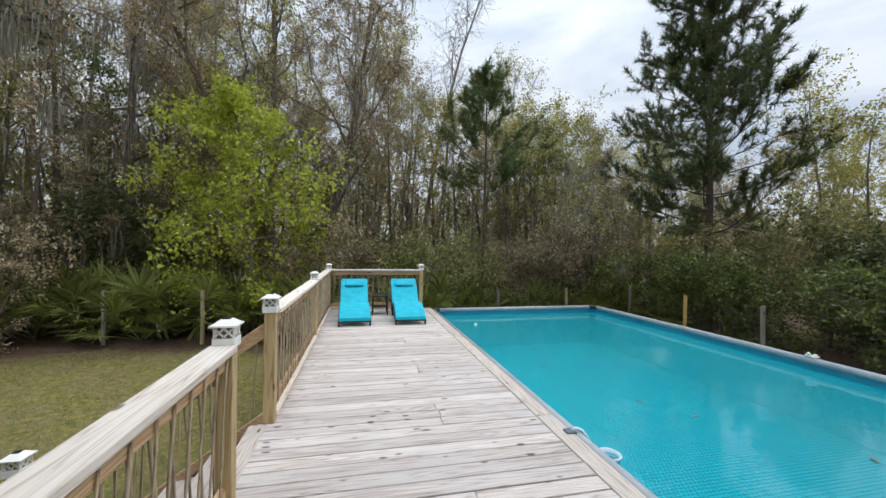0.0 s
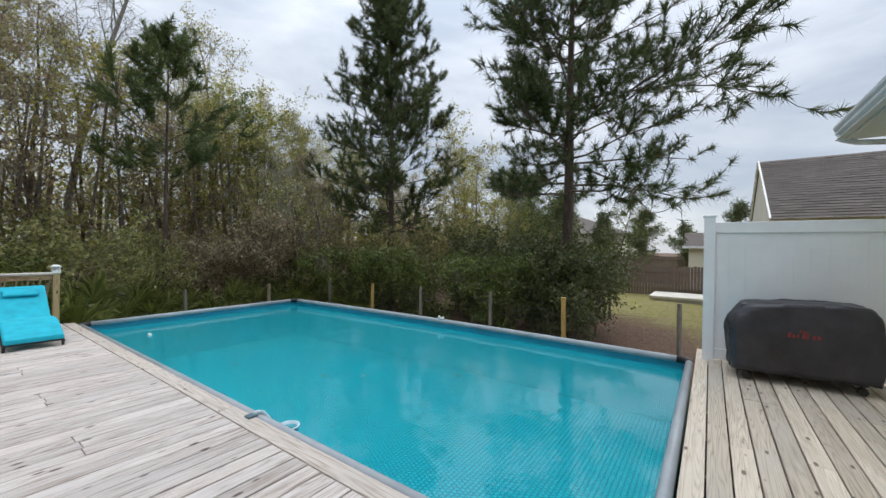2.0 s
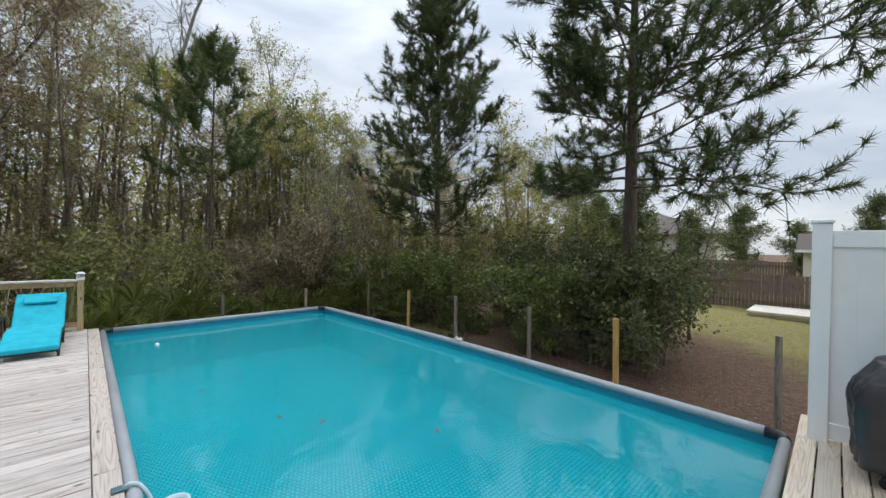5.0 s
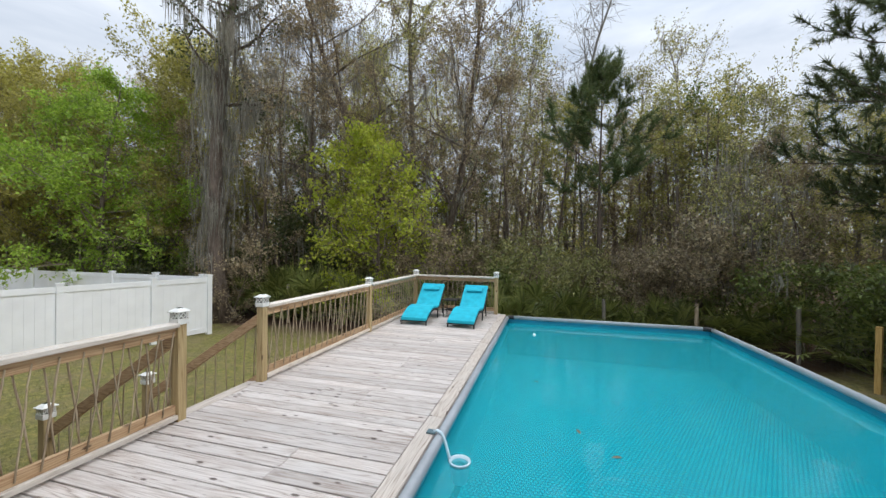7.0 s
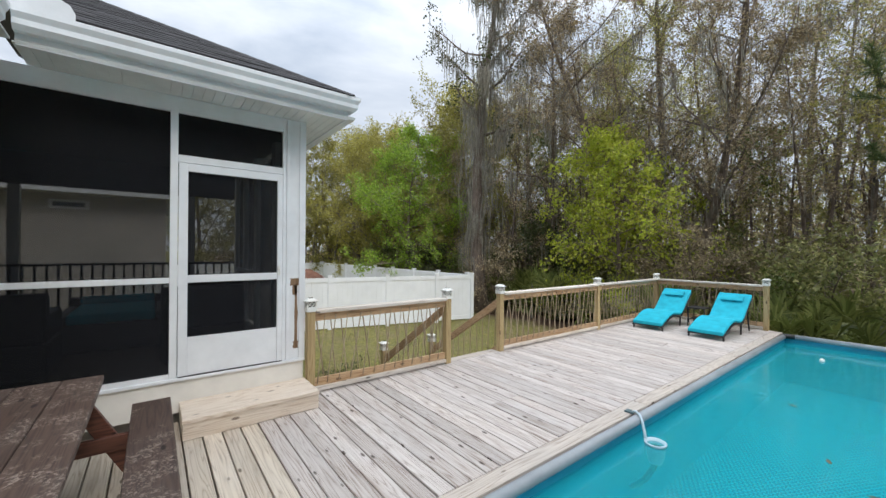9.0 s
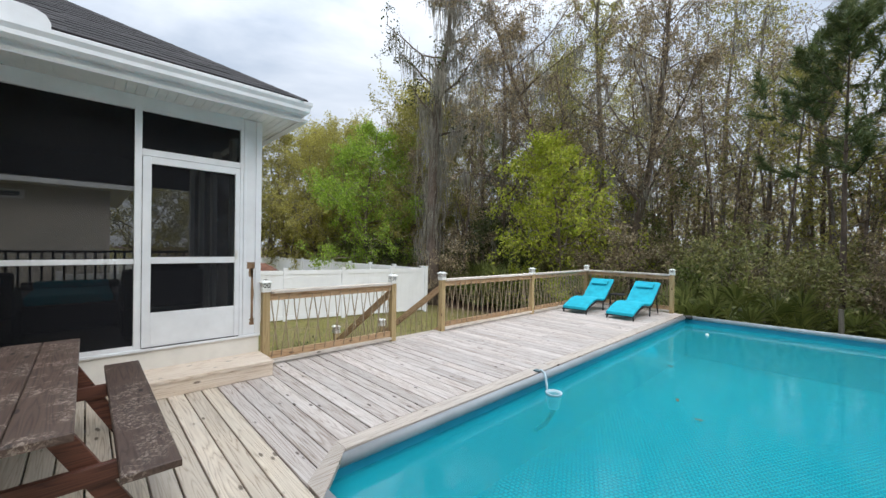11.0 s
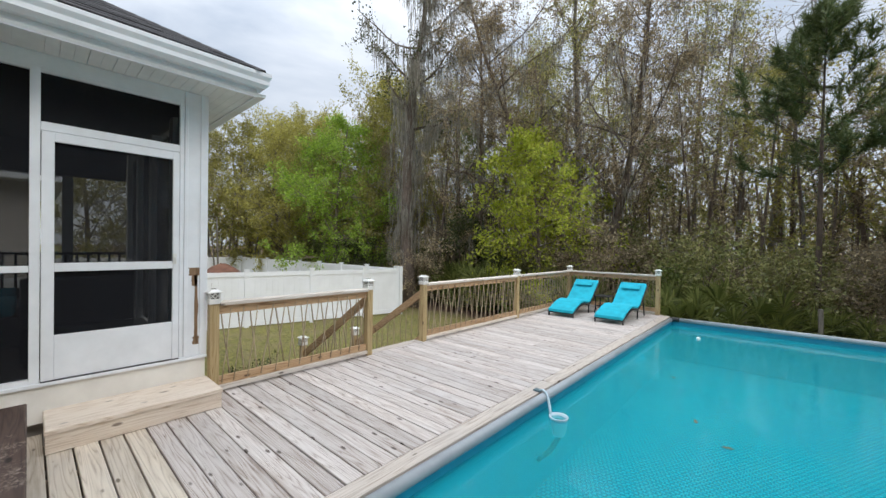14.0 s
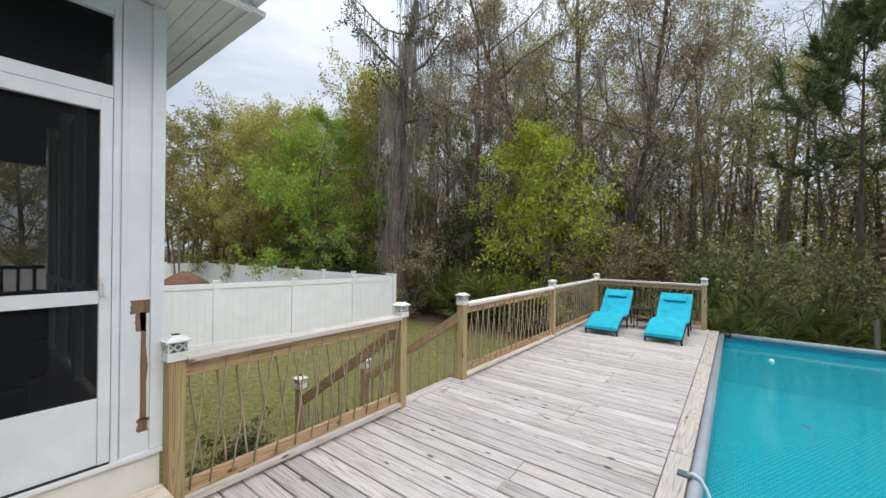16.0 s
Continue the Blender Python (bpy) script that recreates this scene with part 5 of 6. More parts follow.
s.f += [(0, 3, 2, 1), (3, 4, 5, 2), (0, 4, 3), (1, 2, 5)]
part("roof", s, M_SHINGLE_B, sd)
part("eave_board", Shape().box(29.85, 29.90, -3.0, 1.1, 1.66, 1.80), M_WHITE, sd)


def board_fence(x, y0, y1, top, label):
    f = thing("board_fence", None, label, "fence", "wooden board fences")
    s = Shape()
    y = y0
    while y < y1:
        h = rnd.uniform(-0.03, 0.03)
        s.box(x, x + 0.02, y, y + 0.135, GROUND - 0.05, top + h)
        y += 0.15
    ob = part("board_run", s, M_FENCEBOARD, f)
    ob["kind"] = "stuff"
    for z in (GROUND + 0.35, top - 0.35):
        part("rail", Shape().box(x - 0.041, x - 0.002, y0, y1, z, z + 0.09), M_FENCEBOARD, f)
    for i in range(int((y1 - y0) / 2.4) + 1):
        part("post", Shape().box(x - 0.13, x - 0.042, y0 + i * 2.4, y0 + i * 2.4 + 0.09, GROUND - 0.05, top + 0.05), M_FENCEBOARD, f)


board_fence(25.0, -6.0, 7.4, 0.60, "grey-brown wooden board fence across the next lawn")
board_fence(33.6, 1.2, 16.0, 1.05, "weathered board fence further off")
sl = thing("garden_slab", pose(23.0, 1.35, GROUND), "pale raised slab on the lawn before the board fence", "slab")
part("top", Shape().box(-1.0, 1.5, -2.2, 0.75, 0.16, 0.27), M_CONC, sl, bevel=0.01)
part("base", Shape().box(-0.9, 1.4, -2.1, 0.65, -0.1, 0.159), M_CONC, sl)

# ---- plants ----
rg = np.random.default_rng(5)


def m_leaf(name, a, b_, c, trans=0.35, rough=0.55):
    """Leaves in three tones, one for each leaf, letting some light through."""
    m, nt, b = mat(name, rough)
    gi = nt.nodes.new("ShaderNodeNewGeometry")
    r = ramp(nt, ((0.0, a), (0.5, b_), (1.0, c)))
    nt.links.new(gi.outputs["Random Per Island"], r.inputs["Fac"])
    oi = nt.nodes.new("ShaderNodeObjectInfo")
    hsv = nt.nodes.new("ShaderNodeHueSaturation")
    mr = nt.nodes.new("ShaderNodeMapRange")
    mr.inputs["To Min"].default_value, mr.inputs["To Max"].default_value = 0.80, 1.20
    nt.links.new(oi.outputs["Random"], mr.inputs["Value"])
    nt.links.new(mr.outputs["Result"], hsv.inputs["Value"])
    nt.links.new(r.outputs["Color"], hsv.inputs["Color"])
    nt.links.new(hsv.outputs["Color"], b.inputs["Base Color"])
    tl = nt.nodes.new("ShaderNodeBsdfTranslucent")
    nt.links.new(hsv.outputs["Color"], tl.inputs["Color"])
    mx = nt.nodes.new("ShaderNodeMixShader")
    mx.inputs["Fac"].default_value = trans
    nt.links.new(b.outputs["BSDF"], mx.inputs[1])
    nt.links.new(tl.outputs["BSDF"], mx.inputs[2])
    nt.links.new(mx.outputs["Shader"], nt.nodes["Material Output"].inputs["Surface"])
    return m


def m_bark(name, a, b_, c):
    m, nt, b = mat(name, 0.9)
    n = add(nt, "ShaderNodeTexNoise", Scale=1.0, Detail=6.0, Roughness=0.7)
    nt.links.new(coords(nt, (14, 14, 3.0), 20.0), n.inputs["Vector"])
    r = ramp(nt, ((0.3, a), (0.5, b_), (0.7, c)))
    nt.links.new(n.outputs["Fac"], r.inputs["Fac"])
    nt.links.new(r.outputs["Color"], b.inputs["Base Color"])
    bump(nt, b, n.outputs["Fac"], 0.9, 0.03)
    return m


L_LIME = m_leaf("lime_spring_leaves", (0.342, 0.414, 0.043), (0.534, 0.606, 0.066), (0.708, 0.708, 0.116), 0.58)
L_GREEN = m_leaf("fresh_green_leaves", (0.192, 0.312, 0.036), (0.330, 0.480, 0.058), (0.480, 0.618, 0.096), 0.5)
L_OLIVE = m_leaf("olive_leaves", (0.217, 0.223, 0.062), (0.376, 0.365, 0.112), (0.559, 0.502, 0.194), 0.38)
L_GOLD = m_leaf("yellowish_spring_leaves", (0.274, 0.253, 0.055), (0.385, 0.347, 0.078), (0.463, 0.430, 0.132), 0.45)
L_BROWN = m_leaf("brownish_buds_and_leaves", (0.224, 0.172, 0.101), (0.364, 0.283, 0.162), (0.519, 0.417, 0.246), 0.42)
L_DARK = m_leaf("dark_evergreen_leaves", (0.048, 0.066, 0.021), (0.096, 0.119, 0.038), (0.184, 0.198, 0.067), 0.25, 0.5)
L_SHRUB = m_leaf("mid_green_shrub_leaves", (0.062, 0.086, 0.016), (0.125, 0.165, 0.032), (0.235, 0.285, 0.068), 0.3, 0.45)
L_NEEDLE = m_leaf("pine_needles", (0.052, 0.080, 0.027), (0.098, 0.130, 0.040), (0.170, 0.195, 0.070), 0.25)
L_PALM = m_leaf("palmetto_fronds", (0.106, 0.131, 0.033), (0.231, 0.269, 0.073), (0.425, 0.438, 0.144), 0.2, 0.4)
L_MOSS = m_leaf("hanging_moss", (0.240, 0.218, 0.178), (0.348, 0.322, 0.266), (0.468, 0.438, 0.372), 0.35, 0.95)
L_GRASS = m_leaf("thin_grass_blades", (0.095, 0.101, 0.027), (0.169, 0.169, 0.054), (0.297, 0.250, 0.115), 0.3)
L_BRUSH = m_leaf("dull_brown_brush", (0.206, 0.163, 0.098), (0.372, 0.289, 0.172), (0.620, 0.506, 0.312), 0.38)
L_BRUSH_G = m_leaf("dull_olive_brush", (0.134, 0.143, 0.045), (0.243, 0.243, 0.079), (0.397, 0.366, 0.146), 0.38)
B_GREY = m_bark("grey_bark", (0.105, 0.091, 0.079), (0.201, 0.175, 0.149), (0.333, 0.297, 0.263))
B_BROWN = m_bark("brown_bark", (0.079, 0.057, 0.045), (0.158, 0.119, 0.092), (0.263, 0.206, 0.166))
B_PINE = m_bark("pine_bark", (0.045, 0.034, 0.027), (0.098, 0.070, 0.053), (0.175, 0.126, 0.095))
B_PALE = m_bark("pale_mossy_bark", (0.168, 0.160, 0.143), (0.286, 0.269, 0.244), (0.437, 0.412, 0.370))
B_TWIG = m_bark("thin_twigs", (0.143, 0.114, 0.086), (0.227, 0.185, 0.140), (0.338, 0.286, 0.227))


def np_mesh(name, verts, size, material):
    """A mesh whose faces are consecutive groups of 3 or 4 vertices."""
    me = bpy.data.meshes.new(name)
    n = len(verts)
    me.vertices.add(n)
    me.vertices.foreach_set("co", verts.astype(np.float32).ravel())
    me.loops.add(n)
    me.loops.foreach_set("vertex_index", np.arange(n, dtype=np.int32))
    me.polygons.add(n // size)
    me.polygons.foreach_set("loop_start", np.arange(0, n, size, dtype=np.int32))
    me.polygons.foreach_set("loop_total", np.full(n // size, size, dtype=np.int32))
    me.materials.append(material)
    me.update(calc_edges=True)
    return me


def np_part(name, verts, size, material, parent, label="", kind=""):
    ob = new(name, np_mesh(name, verts, size, material))
    ob.parent = parent
    if label:
        ob["label"] = label
    if kind:
        ob["kind"] = kind
    return ob


def unit(v):
    return v / np.maximum(np.linalg.norm(v, axis=-1, keepdims=True), 1e-9)


def leaf_quads(c, length, width, droop=0.2):
    """Pointed leaves at the centres c, lying every way."""
    n = len(c)
    d = unit(rg.normal(size=(n, 3)) + np.array([0, 0, -droop]))
    s = unit(np.cross(d, rg.normal(size=(n, 3))))
    ln = length * rg.uniform(0.6, 1.3, (n, 1))
    wd = width * rg.uniform(0.6, 1.3, (n, 1))
    up = np.cross(d, s) * wd * 0.25
    q = np.stack([c, c + d * ln * 0.45 + s * wd * 0.5 + up, c + d * ln, c + d * ln * 0.45 - s * wd * 0.5 + up], axis=1)
    return q.reshape(-1, 3)


def leaf_tris(c, length, width, droop=0.2):
    """Simpler leaves of three corners, for the thicket."""
    n = len(c)
    d = unit(rg.normal(size=(n, 3)) + np.array([0, 0, -droop]))
    s = unit(np.cross(d, rg.normal(size=(n, 3))))
    ln = length * rg.uniform(0.55, 1.35, (n, 1))
    wd = width * rg.uniform(0.55, 1.35, (n, 1))
    return np.stack([c - s * wd * 0.5, c + s * wd * 0.5 + d * ln * 0.2, c + d * ln], axis=1).reshape(-1, 3)


def twig_quads(a, b, ra, rb):
    """Thin three-sided twigs from a to b."""
    a, b = np.asarray(a, float), np.asarray(b, float)
    ra, rb = np.asarray(ra, float)[:, None], np.asarray(rb, float)[:, None]
    d = unit(b - a)
    ref = np.where(np.abs(d[:, 2:3]) > 0.9, np.array([[1.0, 0, 0]]), np.array([[0, 0, 1.0]]))
    s = unit(np.cross(d, ref))
    u = np.cross(d, s)
    ring = [s, -0.5 * s + 0.866 * u, -0.5 * s - 0.866 * u]
    out = []
    for k in range(3):
        p, q = ring[k], ring[(k + 1) % 3]
        out.append(np.stack([a + p * ra, a + q * ra, b + q * rb, b + p * rb], axis=1))
    return np.concatenate(out, axis=1).reshape(-1, 3)


def bend(start, heading, length, steps, wobble, lift):
    """A limb's path: it wobbles, and turns upward (lift) or down."""
    pts = [np.array(start, float)]
    d = unit(np.array(heading, float))
    for _ in range(steps):
        d = unit(d + rg.normal(0, wobble, 3) + np.array([0, 0, lift]))
        pts.append(pts[-1] + d * length / steps)
    return np.array(pts)


def moss_strips(anchors, per, longest, width=0.017):
    """Ragged strips hanging from the anchors."""
    out = []
    for p in anchors:
        for _ in range(per):
            q = p + rg.normal(0, 0.13, 3) * np.array([1, 1, 0.6])
            ln = longest * rg.uniform(0.2, 1.0) ** 1.8
            a = rg.uniform(0, math.pi)
            s = np.array([math.cos(a), math.sin(a), 0]) * width * rg.uniform(0.5, 1.2)
            k = 3
            w0 = 0.6
            for i in range(k):
                w1 = (1.0, 0.8, 0.15)[i]
                z = np.array([rg.normal(0, 0.025), rg.normal(0, 0.025), -ln / k])
                out += [q - s * w0, q + s * w0, q + z + s * w1, q + z - s * w1]
                q, w0 = q + z, w1
    return np.array(out)


def tree(name, m, label, height, radius, first, spread, rise, limbs, leaf, leaf_mat, per_twig, bark, lean=0.0, droop=0.2, subs=6, twigs=4,
         moss=0, moss_len=0.8, wob=0.05, shape=0.6, twig_len=0.55, group="woodland trees", category="tree", forks=1, twig_r=0.006, lift=0.08, drape=0, simple=False):
    """A broadleaf tree: tapered trunk, limbs, side branches, twigs and single leaves."""
    t = thing(name, m, label, category, group)
    trunk_s, seg = Shape(), ([], [], [], [])
    tips, hang = [], []

    def put(path, r0, r1):
        k = len(path) - 1
        for i in range(k):
            seg[0].append(path[i])
            seg[1].append(path[i + 1])
            seg[2].append(r0 + (r1 - r0) * i / k)
            seg[3].append(r0 + (r1 - r0) * (i + 1) / k)

    for fk in range(forks):
        off = rg.normal(0, 0.12 * (forks > 1), 2)
        h = height * (1.0 if fk == 0 else rg.uniform(0.7, 0.95))
        head = (lean + off[0] * 1.6, off[1] * 1.6, 1.0)
        path = bend((off[0], off[1], -0.15), head, h, 12, wob, 0.02)
        rad = [radius * (1.0 - 0.88 * (i / 12) ** 0.85) * (1.35 if i == 0 else 1.0) / (1 if forks == 1 else 1.4) for i in range(13)]
        trunk_s.tube([tuple(p) for p in path], rad, 9)
        hang += [path[i] for i in range(4, 13)]
        for li in range(limbs):
            u = first + (1 - first) * (li + rg.uniform(0, 1)) / limbs
            i = min(int(u * 12), 11)
            p = path[i] + (path[i + 1] - path[i]) * (u * 12 - i)
            az = li * 2.4 + rg.uniform(-0.5, 0.5)
            e = rise + rg.normal(0, 0.18)
            v = (u - first) / (1 - first)
            prof = (1 - v) ** shape * (0.55 + 0.45 * min(1.0, v * 4))
            ln = spread * max(0.22, prof) * rg.uniform(0.7, 1.15)
            limb = bend(p, (math.cos(az) * math.cos(e), math.sin(az) * math.cos(e), math.sin(e)), ln, 6, 0.16, lift)
            r0 = max(0.012, rad[i] * 0.45)
            put(limb, r0, r0 * 0.25)
            hang += [limb[k] for k in (2, 3, 4, 5)]
            for si in range(subs):
                w_ = 0.25 + 0.75 * (si + rg.uniform(0, 1)) / subs
                k = min(int(w_ * 6), 5)
                q = limb[k] + (limb[k + 1] - limb[k]) * (w_ * 6 - k)
                d = unit(limb[k + 1] - limb[k] + rg.normal(0, 0.55, 3))
                sub = bend(q, d, ln * rg.uniform(0.25, 0.5) * (1.15 - 0.5 * w_), 3, 0.22, lift * 0.7)
                put(sub, r0 * 0.32, max(0.004, r0 * 0.10))
                for ti in range(twigs):
                    k = rg.integers(0, 3)
                    q = sub[k] + (sub[k + 1] - sub[k]) * rg.uniform(0, 1)
                    if ti == 0:
                        q = sub[3]
                    d = unit(sub[k + 1] - sub[k] + rg.normal(0, 0.6, 3))
                    tw = bend(q, d, twig_len * rg.uniform(0.5, 1.2), 2, 0.25, 0.0)
                    put(tw, twig_r, twig_r * 0.4)
                    tips += [tw[1], tw[2], (tw[0] + tw[1]) / 2]
    part("trunk", trunk_s, bark, t, smooth=True)
    np_part("branching", twig_quads(*seg), 4, bark if twig_r > 0.008 else B_TWIG, t, "", "stuff")
    if per_twig:
        c = np.repeat(np.array(tips), per_twig, axis=0)
        c = c + rg.normal(0, leaf * 1.1, c.shape)
        if simple:
            np_part("foliage", leaf_tris(c, leaf * 1.3, leaf * 0.85, droop), 3, leaf_mat, t, "", "stuff")
        else:
            np_part("foliage", leaf_quads(c, leaf * 1.25, leaf * 0.8, droop), 4, leaf_mat, t, "", "stuff")
    if drape:
        pts = []
        for _ in range(drape):
            u = rg.uniform(0.14, 0.98) * 12
            i = min(int(u), 11)
            az = rg.uniform(0, 2 * math.pi)
            r = radius * (0.5 + 2.3 * rg.uniform() ** 2)
            pts.append(path[i] + (path[i + 1] - path[i]) * (u - i) + np.array([math.cos(az) * r, math.sin(az) * r, 0]))
        np_part("trunk_moss", moss_strips(pts, 8, moss_len), 4, L_MOSS, t, "grey moss hanging along the trunk", "stuff")
    if moss:
        pick = [hang[i] for i in rg.integers(0, len(hang), moss)]
        np_part("moss", moss_strips(pick, 15, moss_len), 4, L_MOSS, t, "grey hanging moss", "stuff")
    return t


def pine(m, label, height, radius, first, spread, whorls, per_whorl, bare=0.0, group="pines", shape=0.75, subs=7, fine=44, tilt=0.0, wide=0.0095, sub_len=1.0, bias=(0.0, 0.0), sweep=0.075):
    """A pine: straight trunk, upswept limbs in whorls, tufts of long needles at the branch ends."""
    t = thing("pine_tree", m, label, "tree", group)
    path = bend((0, 0, -0.15), (0.0, 0.0, 1.0), height, 14, 0.010, 0.10)
    rad = [radius * (1 - 0.92 * (i / 14)) * (1.3 if i == 0 else 1) for i in range(15)]
    part("trunk", Shape().tube([tuple(p) for p in path], rad, 10), B_PINE, t, smooth=True)
    seg = ([], [], [], [])

    def put(pth, r0, r1):
        k = len(pth) - 1
        for i in range(k):
            seg[0].append(pth[i])
            seg[1].append(pth[i + 1])
            seg[2].append(r0 + (r1 - r0) * i / k)
            seg[3].append(r0 + (r1 - r0) * (i + 1) / k)
    tufts, heads = [], []
    for w_ in range(whorls):
        for b in range(per_whorl):
            u = min(0.99, first + (1 - first) * (w_ + rg.uniform(0, 0.9)) / whorls)
            i = min(int(u * 14), 13)
            p = path[i] + (path[i + 1] - path[i]) * (u * 14 - i)
            v = (u - first) / (1 - first)
            az = w_ * 1.9 + b * 2 * math.pi / per_whorl + rg.uniform(-0.4, 0.4)
            e = tilt - 0.02 + 0.75 * v + rg.normal(0, 0.13)
            ln = max(0.35, spread * (1 - v) ** shape * (0.72 + 0.28 * min(1, v * 5))) * rg.uniform(0.62, 1.12)
            ln *= 1 + (1 - v) * (bias[0] * math.cos(az) + bias[1] * math.sin(az))
            limb = bend(p, (math.cos(az) * math.cos(e), math.sin(az) * math.cos(e), math.sin(e)), ln, 7, 0.09, sweep)
            r0 = max(0.012, rad[i] * 0.30)
            put(limb, r0, 0.008)
            tufts.append(limb[7])
            heads.append(unit(limb[7] - limb[6]))
            for si in range(subs):
                k = rg.integers(2 if v < 0.4 else 1, 7)
                q = limb[k] + (limb[k + 1] - limb[k]) * rg.uniform(0, 1)
                d = unit((limb[k + 1] - limb[k]) / (ln / 7) * 0.8 + rg.normal(0, 0.5, 3) + np.array([0, 0, 0.22]))
                sub = bend(q, d, min(sub_len, ln * 0.38) * rg.uniform(0.5, 1.1), 3, 0.12, 0.12)
                put(sub, 0.010, 0.006)
                for k2 in (2, 3):
                    tufts.append(sub[k2])
                    heads.append(unit(sub[k2] - sub[k2 - 1]))
                if rg.uniform() < 0.6:
                    d2 = unit(heads[-1] + rg.normal(0, 0.6, 3) + np.array([0, 0, 0.2]))
                    e2 = sub[2] + d2 * rg.uniform(0.2, 0.4)
                    put(np.array([sub[2], e2]), 0.007, 0.005)
                    tufts.append(e2)
                    heads.append(d2)
    np_part("branching", twig_quads(*seg), 4, B_PINE, t, "", "stuff")
    k = fine
    c, h = np.repeat(np.array(tufts), k, axis=0), np.repeat(np.array(heads), k, axis=0)
    c = c - h * rg.uniform(0, 0.24, (len(c), 1))
    d = unit(h * 0.75 + rg.normal(0, 0.55, c.shape))
    s = unit(np.cross(d, rg.normal(size=c.shape))) * wide
    ln = rg.uniform(0.15, 0.32, (len(c), 1))
    np_part("needle_crown", np.stack([c - s, c + s, c + d * ln], axis=1).reshape(-1, 3), 3, L_NEEDLE, t, "long dark green needles", "stuff")
    return t


def palmetto(m, size, fans):
    """Saw palmetto: stalks with folded fans of narrow blades."""
    t = thing("saw_palmetto", m, "low green saw palmetto with spiky fan leaves by the wire fence", "palmetto", "palmettos along the fence")
    seg, tri = ([], [], [], []), []
    for i in range(fans):
        az = i * 2.4 + rg.uniform(-0.4, 0.4)
        e = rg.uniform(0.35, 1.35)
        ln = size * rg.uniform(0.55, 1.1)
        path = bend((0, 0, -0.05), (math.cos(az) * math.cos(e), math.sin(az) * math.cos(e), math.sin(e)), ln, 3, 0.06, -0.05)
        for k in range(3):
            seg[0].append(path[k])
            seg[1].append(path[k + 1])
            seg[2].append(0.010)
            seg[3].append(0.008)
        tip, d = path[3], unit(path[3] - path[2])
        side = unit(np.cross(d, np.array([0, 0, 1.0])) + rg.normal(0, 0.25, 3))
        up = np.cross(side, d)
        r = size * rg.uniform(0.42, 0.62)
        nb = 22
        for b in range(nb):
            a = (b / (nb - 1) - 0.5) * 3.9 + rg.normal(0, 0.04)
            out = unit(d * math.cos(a) + side * math.sin(a) + up * (0.10 + 0.25 * abs(math.sin(a))) - np.array([0, 0, 0.10]))
            l_ = r * (0.75 + 0.35 * math.cos(a * 0.6)) * rg.uniform(0.85, 1.1)
            sd = unit(np.cross(out, up)) * r * 0.046
            mid = tip + out * l_ * 0.5
            end = tip + out * l_ - np.array([0, 0, l_ * rg.uniform(0.0, 0.22)])
            fold = up * r * 0.03
            tri += [tip, mid + sd + fold, end, mid - sd + fold]
    np_part("stalk_base", twig_quads(*seg), 4, L_PALM, t, "", "stuff")
    np_part("frond_crown", np.array(tri), 4, L_PALM, t, "", "stuff")
    return t


def put_copy(src, x, y, turn, scale, z=GROUND):
    c = copy_thing(src, pose(x, y, z, 0, 0, turn))
    c.scale = (scale, scale, scale * rg.uniform(0.93, 1.1))
    return c


# the trees that stand out
tree("young_tree", pose(-3.1, 11.9, GROUND, 0, 0, 40), "young tree with bright lime spring leaves behind the rail", 6.9, 0.10, 0.10, 4.1, 0.14, 30, 0.10, L_LIME, 4, B_BROWN,
     subs=9, twigs=4, shape=0.55, twig_len=0.40, group="", lift=0.03)
tree("young_tree", pose(-14.0, 10.0, GROUND, 0, 0, 140), "leafy tree in fresh green behind the white fence", 9.6, 0.14, 0.08, 4.4, 0.26, 36, 0.10, L_GREEN, 7, B_BROWN,
     subs=8, twigs=4, shape=0.35, twig_len=0.50, group="", lift=0.03, simple=True)
gold = tree("young_tree", pose(-18.5, 11.0, GROUND, 0, 0, 10), "yellow-green spring tree behind the white fence", 9.2, 0.14, 0.06, 4.2, 0.45, 28, 0.085, L_GOLD, 9, B_BROWN,
            subs=7, twigs=4, shape=0.35, twig_len=0.65, group="", simple=True)
tree("mossy_tree", pose(-8.8, 10.6, GROUND), "tall grey dying tree draped in hanging moss", 17.5, 0.36, 0.46, 3.4, 0.40, 18, 0.10, L_DARK, 4, B_BROWN,
     lean=-0.10, subs=5, twigs=3, moss=110, moss_len=1.5, drape=340, wob=0.03, shape=0.25, group="", twig_r=0.011)
tree("mossy_tree", pose(-11.9, 12.0, GROUND, 0, 0, 160), "thin leaning dead tree hung with grey moss", 11.3, 0.13, 0.42, 2.6, 0.55, 13, 0.08, L_BROWN, 1, B_GREY,
     lean=-0.16, subs=6, twigs=4, moss=70, moss_len=0.9, wob=0.07, shape=0.3, group="", twig_r=0.009)
tree("mossy_tree", pose(8.0, 11.75, GROUND, 0, 0, 20), "crooked small tree with thick hanging moss by the fence corner", 6.6, 0.10, 0.30, 2.0, 0.45, 12, 0.06, L_OLIVE, 2, B_BROWN,
     subs=5, twigs=4, moss=34, moss_len=0.8, wob=0.10, shape=0.3, group="", twig_r=0.008, forks=2, simple=True)
tree("tall_tree", pose(-1.6, 14.2, GROUND, 0, 0, 75), "tall half-bare tree with brown buds and hanging moss", 17.5, 0.27, 0.22, 4.4, 0.70, 32, 0.062, L_BROWN, 6, B_BROWN,
     subs=8, twigs=5, moss=130, moss_len=1.0, wob=0.05, shape=0.22, group="", twig_r=0.009, forks=2, simple=True)
